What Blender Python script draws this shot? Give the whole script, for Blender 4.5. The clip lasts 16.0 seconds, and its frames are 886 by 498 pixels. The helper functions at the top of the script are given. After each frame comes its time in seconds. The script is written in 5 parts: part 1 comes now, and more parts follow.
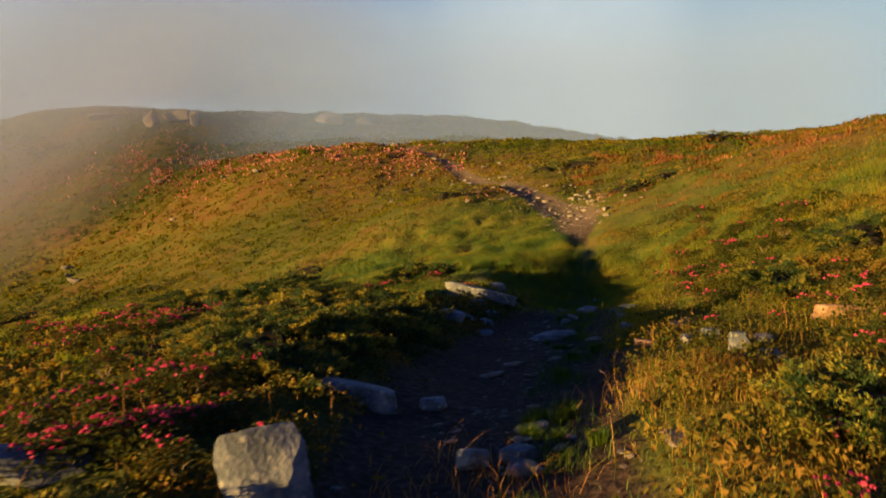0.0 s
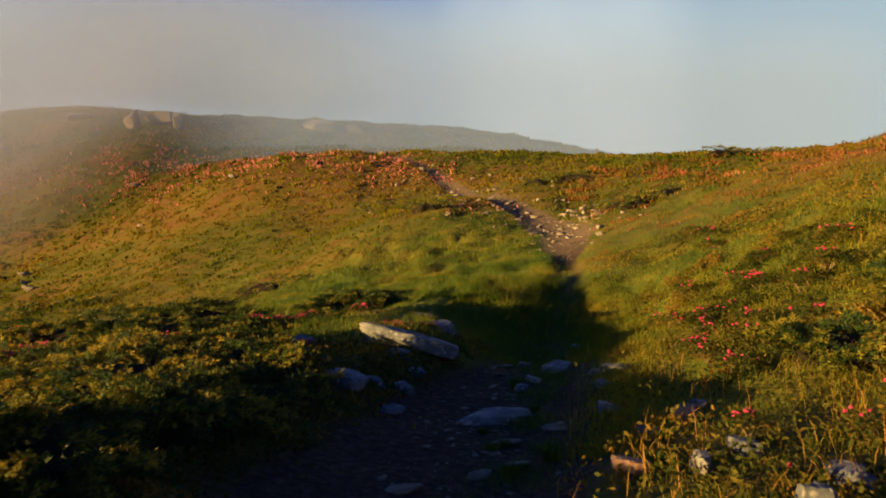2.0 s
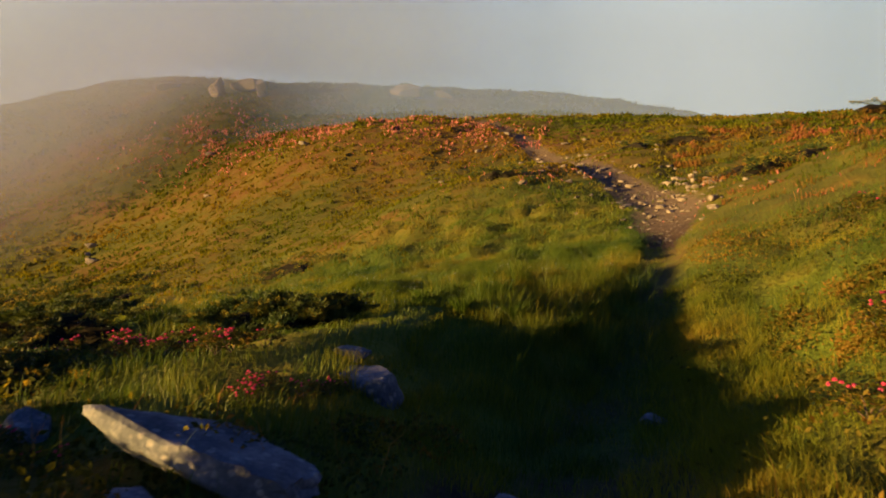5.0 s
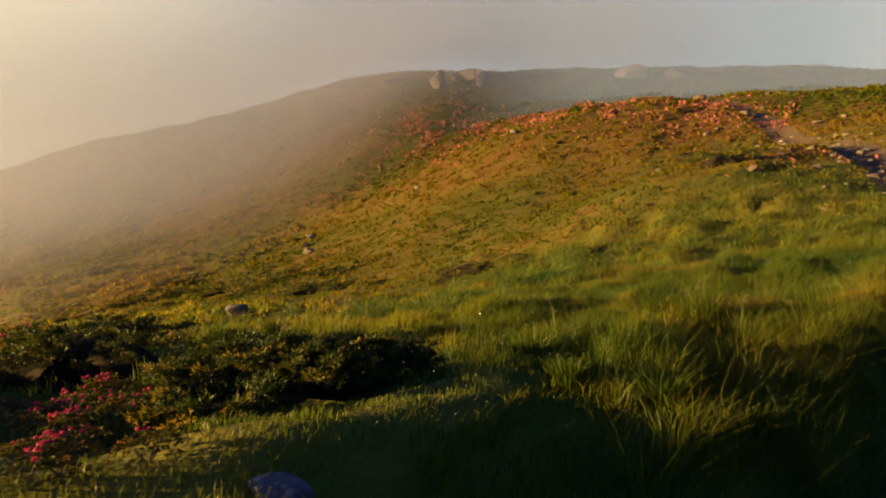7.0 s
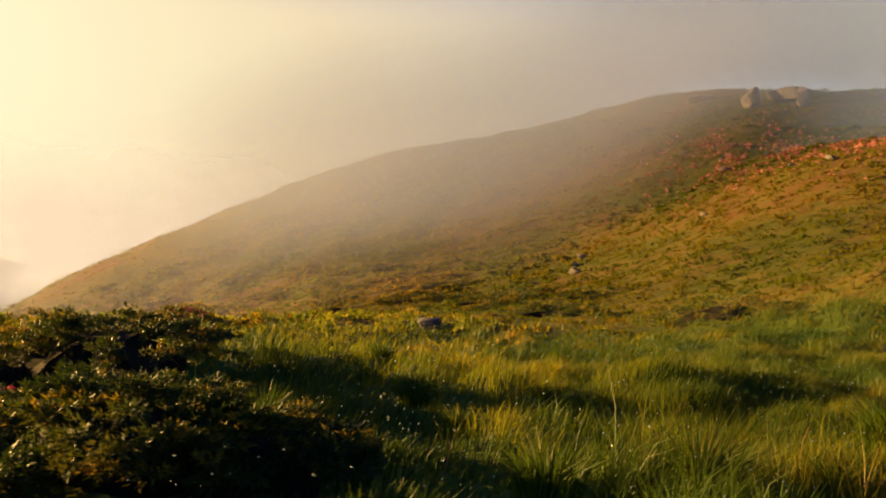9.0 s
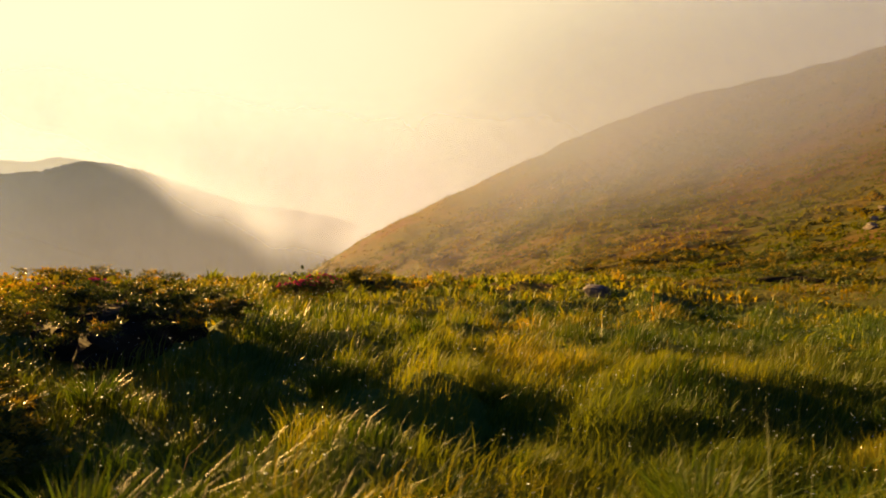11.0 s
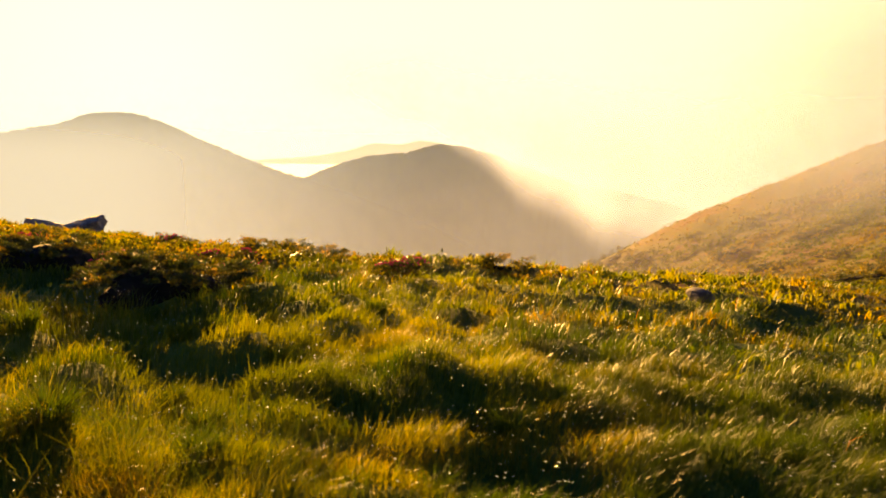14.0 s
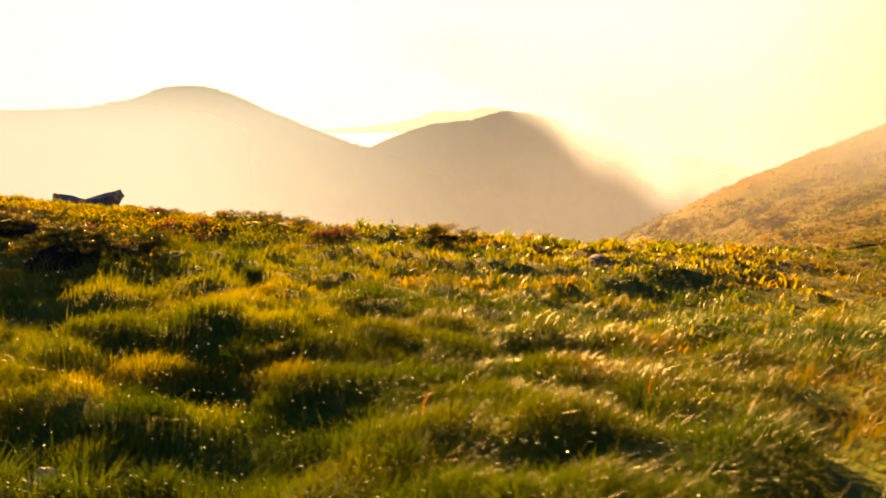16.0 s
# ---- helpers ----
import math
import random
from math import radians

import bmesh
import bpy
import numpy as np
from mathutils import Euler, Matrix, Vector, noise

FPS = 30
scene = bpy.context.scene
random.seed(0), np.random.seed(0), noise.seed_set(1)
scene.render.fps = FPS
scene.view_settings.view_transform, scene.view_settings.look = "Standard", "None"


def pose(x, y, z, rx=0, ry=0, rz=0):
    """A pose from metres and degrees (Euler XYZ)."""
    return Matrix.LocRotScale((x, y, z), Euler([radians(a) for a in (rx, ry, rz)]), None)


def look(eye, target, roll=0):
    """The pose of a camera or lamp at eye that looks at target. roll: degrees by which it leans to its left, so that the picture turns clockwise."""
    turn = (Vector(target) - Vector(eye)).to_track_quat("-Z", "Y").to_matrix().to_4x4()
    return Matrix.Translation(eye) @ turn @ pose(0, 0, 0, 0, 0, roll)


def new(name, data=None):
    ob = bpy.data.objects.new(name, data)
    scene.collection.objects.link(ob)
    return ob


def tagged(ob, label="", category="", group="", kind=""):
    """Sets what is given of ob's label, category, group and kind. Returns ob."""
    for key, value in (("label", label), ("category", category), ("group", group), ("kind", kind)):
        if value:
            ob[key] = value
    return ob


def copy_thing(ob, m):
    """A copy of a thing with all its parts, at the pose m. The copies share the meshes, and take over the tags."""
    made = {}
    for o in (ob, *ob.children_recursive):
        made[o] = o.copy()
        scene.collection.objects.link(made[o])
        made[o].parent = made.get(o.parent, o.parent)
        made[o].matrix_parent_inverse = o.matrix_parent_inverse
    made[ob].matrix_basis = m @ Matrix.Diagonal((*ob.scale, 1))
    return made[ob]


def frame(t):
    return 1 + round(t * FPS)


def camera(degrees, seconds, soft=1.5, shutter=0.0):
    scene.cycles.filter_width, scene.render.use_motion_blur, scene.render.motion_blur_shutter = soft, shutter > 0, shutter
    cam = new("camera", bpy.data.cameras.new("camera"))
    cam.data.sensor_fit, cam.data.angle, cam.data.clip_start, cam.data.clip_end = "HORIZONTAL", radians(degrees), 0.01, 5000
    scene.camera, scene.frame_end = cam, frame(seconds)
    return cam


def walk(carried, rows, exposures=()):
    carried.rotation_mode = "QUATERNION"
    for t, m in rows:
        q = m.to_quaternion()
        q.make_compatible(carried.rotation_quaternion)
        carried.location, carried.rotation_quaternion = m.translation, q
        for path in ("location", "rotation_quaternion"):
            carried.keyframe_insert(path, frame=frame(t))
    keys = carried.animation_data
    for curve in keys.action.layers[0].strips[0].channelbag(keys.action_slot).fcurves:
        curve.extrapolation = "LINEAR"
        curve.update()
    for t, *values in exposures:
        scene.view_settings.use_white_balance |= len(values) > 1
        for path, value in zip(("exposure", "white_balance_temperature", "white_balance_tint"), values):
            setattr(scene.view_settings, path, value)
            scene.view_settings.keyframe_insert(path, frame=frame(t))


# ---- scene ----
cam = camera(61.8, 16.0, soft=1.8, shutter=0.35)
PATH = [
    (0, (1.138, 0.182, 0.25), (0.906, 2.166, 0.153), -3.9),
    (0.5, (1.411, 1.128, 0.267), (1.167, 3.112, 0.201), -3.2),
    (1, (1.608, 1.996, 0.271), (1.366, 3.981, 0.218), -2.9),
    (1.5, (1.698, 2.871, 0.226), (1.457, 4.855, 0.177), -2.9),
    (2, (1.748, 3.74, 0.202), (1.517, 5.725, 0.142), -2.3),
    (2.5, (1.769, 4.594, 0.19), (1.52, 6.577, 0.114), -2.4),
    (3, (1.817, 5.497, 0.125), (1.529, 7.474, 0.033), -2.9),
    (3.5, (1.928, 6.464, 0.091), (1.601, 8.434, -0.018), -1.8),
    (3.7, (1.993, 6.84, 0.08), (1.647, 8.807, -0.032), -1.2),
    (5.8, (2.431, 10.748, 0.006), (1.743, 12.622, -0.119), -2.6),
    (6, (2.427, 11.075, 0.018), (1.685, 12.927, -0.112), -2.4),
    (6.5, (2.401, 11.878, 0.037), (1.485, 13.651, -0.096), -2.3),
    (7, (2.362, 12.623, 0.047), (1.279, 14.299, -0.075), -2.0),
    (7.5, (2.252, 13.353, 0.057), (1.017, 14.922, -0.051), -1.4),
    (8, (2.122, 14.142, 0.012), (0.731, 15.577, -0.075), -0.6),
    (8.5, (2.039, 14.891, -0.017), (0.522, 16.191, -0.098), 1.4),
    (9, (2.07, 15.553, -0.05), (0.419, 16.678, -0.126), 3.1),
    (9.5, (2.185, 16.236, -0.027), (0.416, 17.164, -0.122), 2.9),
    (10, (2.237, 16.932, -0.007), (0.383, 17.671, -0.135), 1.9),
    (10.2, (2.234, 17.22, 0.02), (0.356, 17.893, -0.128), 1.6),
    (12.3, (2.896, 20.04, 0.262), (0.916, 20.013, -0.021), 0.6),
    (12.5, (2.966, 20.32, 0.282), (0.988, 20.246, -0.002), 0.8),
    (13, (3.094, 21.018, 0.348), (1.125, 20.816, 0.061), 1.3),
    (13.5, (3.278, 21.777, 0.402), (1.328, 21.431, 0.122), 1.6),
    (14, (3.376, 22.514, 0.434), (1.457, 22.025, 0.155), 1.0),
    (14.5, (3.52, 23.289, 0.477), (1.627, 22.705, 0.195), -0.3),
    (15, (3.643, 24.052, 0.531), (1.771, 23.418, 0.221), -0.9),
    (15.5, (3.801, 24.829, 0.623), (1.944, 24.172, 0.282), -0.9),
    (16, (3.934, 25.578, 0.724), (2.08, 24.922, 0.358), -0.1),
]
walk(cam, [(t, look(eye, target, roll)) for t, eye, target, roll in PATH], [(0, 2.0, 6000, 11), (8, 1.99, 6300, 14), (12.5, 2.1, 7100, 17), (14, 2.5, 7700, 20), (16, 2.76, 8200, 21.5)])


# ---- world and light ----
SUN_YAW, SUN_UP = 126.0, 6.4
TO_SUN = Vector((-math.sin(radians(SUN_YAW)) * math.cos(radians(SUN_UP)), math.cos(radians(SUN_YAW)) * math.cos(radians(SUN_UP)), math.sin(radians(SUN_UP))))
world = bpy.data.worlds.new("world")
scene.world = world
world.use_nodes = True
wn, wl = world.node_tree.nodes, world.node_tree.links
wn.clear()
w_out = wn.new("ShaderNodeOutputWorld")
w_bg = wn.new("ShaderNodeBackground")
w_sky = wn.new("ShaderNodeTexSky")
w_sky.sky_type, w_sky.sun_disc = "NISHITA", False
w_sky.ozone_density = 5.0
w_sky.sun_elevation, w_sky.sun_rotation = radians(SUN_UP), radians(-SUN_YAW)
# morning haze over the whole sky, warm round the sun and cool away from it
w_co = wn.new("ShaderNodeTexCoord")
w_dot = wn.new("ShaderNodeVectorMath")
w_dot.operation = "DOT_PRODUCT"
w_dot.inputs[1].default_value = TO_SUN
w_half = wn.new("ShaderNodeMath")
w_half.operation = "MULTIPLY_ADD"
w_half.inputs[1].default_value = w_half.inputs[2].default_value = 0.5
w_noise = wn.new("ShaderNodeTexNoise")
w_noise.inputs["Scale"].default_value, w_noise.inputs["Detail"].default_value = 2.2, 3.0
w_soft = wn.new("ShaderNodeMath")
w_soft.operation = "MULTIPLY_ADD"
w_soft.inputs[1].default_value = 0.10
w_ramp = wn.new("ShaderNodeValToRGB")
HAZE = [(0.0, (0.40, 0.55, 0.55)), (0.25, (0.42, 0.50, 0.50)), (0.43, (0.41, 0.465, 0.485)), (0.55, (0.535, 0.54, 0.52)), (0.68, (0.76, 0.65, 0.45)), (0.8, (0.91, 0.74, 0.44)), (0.9, (1.02, 0.87, 0.50)), (0.98, (1.1, 1.0, 0.60))]
while len(w_ramp.color_ramp.elements) < len(HAZE):
    w_ramp.color_ramp.elements.new(0.5)
for e, (at, col) in zip(w_ramp.color_ramp.elements, HAZE):
    e.position, e.color = at, (*col, 1)
w_mix = wn.new("ShaderNodeMixRGB")
w_xyz = wn.new("ShaderNodeSeparateXYZ")
w_up = wn.new("ShaderNodeMapRange")
w_up.interpolation_type = "SMOOTHSTEP"
for key, val in (("From Min", 0.24), ("From Max", 0.40), ("To Min", 0.95), ("To Max", 0.0)):
    w_up.inputs[key].default_value = val
wl.new(w_co.outputs["Generated"], w_xyz.inputs[0])
wl.new(w_xyz.outputs["Z"], w_up.inputs["Value"])
# the fog lies over hill and valley; away from them the sky is clear down to the horizon
CLEAR = Vector((-math.sin(radians(245)), math.cos(radians(245)), 0))
w_away = wn.new("ShaderNodeVectorMath")
w_away.operation = "DOT_PRODUCT"
w_away.inputs[1].default_value = CLEAR
w_thin = wn.new("ShaderNodeMapRange")
w_thin.interpolation_type = "SMOOTHSTEP"
for key, val in (("From Min", 0.05), ("From Max", 0.75), ("To Min", 1.0), ("To Max", 0.5)):
    w_thin.inputs[key].default_value = val
w_fog = wn.new("ShaderNodeMath")
w_fog.operation = "MULTIPLY"
wl.new(w_co.outputs["Generated"], w_away.inputs[0])
wl.new(w_away.outputs["Value"], w_thin.inputs["Value"])
wl.new(w_up.outputs[0], w_fog.inputs[0])
wl.new(w_thin.outputs[0], w_fog.inputs[1])
wl.new(w_fog.outputs[0], w_mix.inputs["Fac"])
w_gain = wn.new("ShaderNodeVectorMath")
w_gain.operation = "MULTIPLY"
w_gain.inputs[1].default_value = (0.020, 0.096, 0.195)
wl.new(w_co.outputs["Generated"], w_dot.inputs[0])
wl.new(w_co.outputs["Generated"], w_noise.inputs["Vector"])
wl.new(w_dot.outputs["Value"], w_half.inputs[0])
wl.new(w_noise.outputs["Fac"], w_soft.inputs[0])
wl.new(w_half.outputs[0], w_soft.inputs[2])
wl.new(w_soft.outputs[0], w_ramp.inputs["Fac"])
wl.new(w_sky.outputs[0], w_gain.inputs[0])
wl.new(w_gain.outputs[0], w_mix.inputs["Color1"])
wl.new(w_ramp.outputs[0], w_mix.inputs["Color2"])
# a thin bright veil of cloud over the saddle, drifting upwards
VEIL = Vector((math.sin(radians(3.5)), math.cos(radians(3.5)), 0))
w_flat = wn.new("ShaderNodeVectorMath")
w_flat.operation = "MULTIPLY"
w_flat.inputs[1].default_value = (1, 1, 0)
w_norm = wn.new("ShaderNodeVectorMath")
w_norm.operation = "NORMALIZE"
w_side = wn.new("ShaderNodeVectorMath")
w_side.operation = "DOT_PRODUCT"
w_side.inputs[1].default_value = VEIL
w_veil = wn.new("ShaderNodeMapRange")
w_veil.interpolation_type = "SMOOTHSTEP"
for key, val in (("From Min", math.cos(radians(11))), ("From Max", 1.0), ("To Min", 0.0), ("To Max", 1.0)):
    w_veil.inputs[key].default_value = val
w_wisp = wn.new("ShaderNodeTexNoise")
w_wisp.inputs["Scale"].default_value, w_wisp.inputs["Detail"].default_value = 5.0, 4.0
w_amount = wn.new("ShaderNodeMath")
w_amount.operation = "MULTIPLY"
w_more = wn.new("ShaderNodeMixRGB")
w_more.inputs["Color2"].default_value = (0.70, 0.74, 0.68, 1)
wl.new(w_co.outputs["Generated"], w_flat.inputs[0])
wl.new(w_flat.outputs[0], w_norm.inputs[0])
wl.new(w_norm.outputs[0], w_side.inputs[0])
wl.new(w_side.outputs["Value"], w_veil.inputs["Value"])
wl.new(w_co.outputs["Generated"], w_wisp.inputs["Vector"])
wl.new(w_veil.outputs[0], w_amount.inputs[0])
wl.new(w_wisp.outputs["Fac"], w_amount.inputs[1])
wl.new(w_amount.outputs[0], w_more.inputs["Fac"])
wl.new(w_mix.outputs[0], w_more.inputs["Color1"])
wl.new(w_more.outputs[0], w_bg.inputs["Color"])
w_bg.inputs["Strength"].default_value = 0.26
wl.new(w_bg.outputs[0], w_out.inputs["Surface"])

sun = new("sun", bpy.data.lights.new("sun", "SUN"))
sun.data.energy, sun.data.angle, sun.data.color = 5.9, radians(0.6), (1.0, 0.575, 0.155)
sun.matrix_basis = look((0, 0, 0), -TO_SUN)


# ---- materials ----
def nodes_of(name):
    m = bpy.data.materials.new(name)
    m.use_nodes = True
    n = m.node_tree.nodes
    n.clear()
    return m, n, m.node_tree.links


def ramp_of(n, stops):
    r = n.new("ShaderNodeValToRGB")
    while len(r.color_ramp.elements) < len(stops):
        r.color_ramp.elements.new(0.5)
    for e, (at, col) in zip(r.color_ramp.elements, stops):
        e.position, e.color = at, (*col, 1)
    return r


def foliage(name, stops, patch=0.35, through_leaf=0.35, rough=0.45, gloss=0.4, vary=0.5, glow=(2.3, 1.75, 0.5)):
    """Leaves or blades: colour by patches in the place and from piece to piece, part of the light passing through."""
    m, n, l = nodes_of(name)
    co = n.new("ShaderNodeTexCoord")
    big = n.new("ShaderNodeTexNoise")
    big.inputs["Scale"].default_value, big.inputs["Detail"].default_value = patch, 4
    l.new(co.outputs["Object"], big.inputs["Vector"])
    geo = n.new("ShaderNodeNewGeometry")
    add = n.new("ShaderNodeMath")
    add.operation = "MULTIPLY_ADD"
    add.inputs[1].default_value = vary
    stretch = n.new("ShaderNodeMapRange")
    stretch.inputs["From Min"].default_value, stretch.inputs["From Max"].default_value = 0.3, 0.7
    stretch.inputs["To Min"].default_value, stretch.inputs["To Max"].default_value = -vary * 0.5, 1 - vary * 0.5
    l.new(big.outputs["Fac"], stretch.inputs["Value"])
    l.new(geo.outputs["Random Per Island"], add.inputs[0])
    l.new(stretch.outputs[0], add.inputs[2])
    ramp = ramp_of(n, stops)
    l.new(add.outputs[0], ramp.inputs["Fac"])
    p = n.new("ShaderNodeBsdfPrincipled")
    p.inputs["Roughness"].default_value = rough
    p.inputs["Specular IOR Level"].default_value = gloss
    l.new(ramp.outputs[0], p.inputs["Base Color"])
    t = n.new("ShaderNodeBsdfTranslucent")
    warm = n.new("ShaderNodeMixRGB")
    warm.blend_type = "MULTIPLY"
    warm.inputs["Fac"].default_value = 1
    warm.inputs["Color2"].default_value = (*glow, 1)
    l.new(ramp.outputs[0], warm.inputs["Color1"])
    l.new(warm.outputs[0], t.inputs["Color"])
    mix = n.new("ShaderNodeMixShader")
    mix.inputs["Fac"].default_value = through_leaf
    l.new(p.outputs[0], mix.inputs[1])
    l.new(t.outputs[0], mix.inputs[2])
    out = n.new("ShaderNodeOutputMaterial")
    l.new(mix.outputs[0], out.inputs["Surface"])
    return m


def stony(name, stops, scale=5.0, relief=0.4, lichen=(0.26, 0.25, 0.22)):
    """Weathered stone with grain, stains and pale lichen spots."""
    m, n, l = nodes_of(name)
    co = n.new("ShaderNodeTexCoord")
    info = n.new("ShaderNodeObjectInfo")
    shift = n.new("ShaderNodeVectorMath")
    shift.operation = "ADD"
    l.new(co.outputs["Object"], shift.inputs[0])
    l.new(info.outputs["Random"], shift.inputs[1])
    a, b = n.new("ShaderNodeTexNoise"), n.new("ShaderNodeTexNoise")
    a.inputs["Scale"].default_value, a.inputs["Detail"].default_value = scale, 8
    b.inputs["Scale"].default_value, b.inputs["Detail"].default_value = scale * 7, 6
    v = n.new("ShaderNodeTexVoronoi")
    v.inputs["Scale"].default_value = scale * 2.6
    for x in (a, b, v):
        l.new(shift.outputs[0], x.inputs["Vector"])
    mixf = n.new("ShaderNodeMath")
    mixf.operation = "MULTIPLY_ADD"
    mixf.inputs[1].default_value = 0.45
    l.new(b.outputs["Fac"], mixf.inputs[0])
    l.new(a.outputs["Fac"], mixf.inputs[2])
    ramp = ramp_of(n, stops)
    l.new(mixf.outputs[0], ramp.inputs["Fac"])
    spot = n.new("ShaderNodeMapRange")
    spot.inputs["From Min"].default_value, spot.inputs["From Max"].default_value = 0.32, 0.2
    l.new(v.outputs["Distance"], spot.inputs["Value"])
    less = n.new("ShaderNodeMath")
    less.operation = "MULTIPLY"
    l.new(spot.outputs[0], less.inputs[0])
    l.new(b.outputs["Fac"], less.inputs[1])
    lich = n.new("ShaderNodeMixRGB")
    lich.inputs["Color2"].default_value = (*lichen, 1)
    l.new(less.outputs[0], lich.inputs["Fac"])
    l.new(ramp.outputs[0], lich.inputs["Color1"])
    bump = n.new("ShaderNodeBump")
    bump.inputs["Strength"].default_value, bump.inputs["Distance"].default_value = relief, 0.03
    l.new(mixf.outputs[0], bump.inputs["Height"])
    p = n.new("ShaderNodeBsdfPrincipled")
    p.inputs["Roughness"].default_value = 0.85
    l.new(lich.outputs[0], p.inputs["Base Color"])
    l.new(bump.outputs[0], p.inputs["Normal"])
    out = n.new("ShaderNodeOutputMaterial")
    l.new(p.outputs[0], out.inputs["Surface"])
    return m


def mist(name, density, scale, base, top, bottom_fade, tint, edge=0.5, ends=True, rise_from=None, rise_to=None, lit_from_above=False):
    """Thin cloud: lets most light by, scatters the rest to both sides. It thins out towards its lower and upper rim and its ends."""
    m, n, l = nodes_of(name)
    co = n.new("ShaderNodeTexCoord")
    sep = n.new("ShaderNodeSeparateXYZ")
    l.new(co.outputs["Object"], sep.inputs[0])
    uv = n.new("ShaderNodeSeparateXYZ")
    l.new(co.outputs["UV"], uv.inputs[0])
    noi = n.new("ShaderNodeTexNoise")
    noi.inputs["Scale"].default_value, noi.inputs["Detail"].default_value = scale, 5
    l.new(co.outputs["Object"], noi.inputs["Vector"])
    rise = n.new("ShaderNodeMapRange")
    rise.interpolation_type = "SMOOTHSTEP"
    rise.inputs["From Min"].default_value, rise.inputs["From Max"].default_value = 0.0, bottom_fade
    l.new(uv.outputs["Y"], rise.inputs["Value"])
    fall = n.new("ShaderNodeMapRange")
    fall.interpolation_type = "SMOOTHSTEP"
    fall.inputs["From Min"].default_value, fall.inputs["From Max"].default_value = 1.0, top
    l.new(uv.outputs["Y"], fall.inputs["Value"])
    side = n.new("ShaderNodeMath")
    side.operation = "PINGPONG"
    side.inputs[1].default_value = 0.5
    l.new(uv.outputs["X"], side.inputs[0])
    wide = n.new("ShaderNodeMapRange")
    wide.interpolation_type = "SMOOTHSTEP"
    wide.inputs["From Min"].default_value, wide.inputs["From Max"].default_value = 0.0, 0.22 if ends else 0.0001
    l.new(side.outputs[0], wide.inputs["Value"])
    cloud = n.new("ShaderNodeMapRange")
    cloud.inputs["From Min"].default_value, cloud.inputs["From Max"].default_value = 0.5 - edge * 0.5, 0.5 + edge * 0.5
    cloud.inputs["To Min"].default_value = base
    l.new(noi.outputs["Fac"], cloud.inputs["Value"])
    prev = cloud.outputs[0]
    parts = [rise, fall, wide]
    if rise_from is not None:
        high = n.new("ShaderNodeMapRange")
        high.interpolation_type = "SMOOTHSTEP"
        high.inputs["From Min"].default_value, high.inputs["From Max"].default_value = rise_from, rise_to
        l.new(sep.outputs["Z"], high.inputs["Value"])
        parts.append(high)
    for f in parts:
        x = n.new("ShaderNodeMath")
        x.operation = "MULTIPLY"
        l.new(prev, x.inputs[0])
        l.new(f.outputs[0], x.inputs[1])
        prev = x.outputs[0]
    den = n.new("ShaderNodeMath")
    den.operation = "MULTIPLY"
    den.inputs[1].default_value = density
    den.use_clamp = True
    l.new(prev, den.inputs[0])
    d = n.new("ShaderNodeBsdfDiffuse")
    t = n.new("ShaderNodeBsdfTranslucent")
    d.inputs["Color"].default_value = t.inputs["Color"].default_value = (*tint, 1)
    both = n.new("ShaderNodeMixShader")
    both.inputs["Fac"].default_value = 0.3 if lit_from_above else 0.5
    if lit_from_above:
        up = n.new("ShaderNodeCombineXYZ")
        up.inputs["Z"].default_value = 1.0
        l.new(up.outputs[0], d.inputs["Normal"])
    l.new(d.outputs[0], both.inputs[1])
    l.new(t.outputs[0], both.inputs[2])
    clear = n.new("ShaderNodeBsdfTransparent")
    mix = n.new("ShaderNodeMixShader")
    l.new(den.outputs[0], mix.inputs["Fac"])
    l.new(clear.outputs[0], mix.inputs[1])
    l.new(both.outputs[0], mix.inputs[2])
    out = n.new("ShaderNodeOutputMaterial")
    l.new(mix.outputs[0], out.inputs["Surface"])
    return m


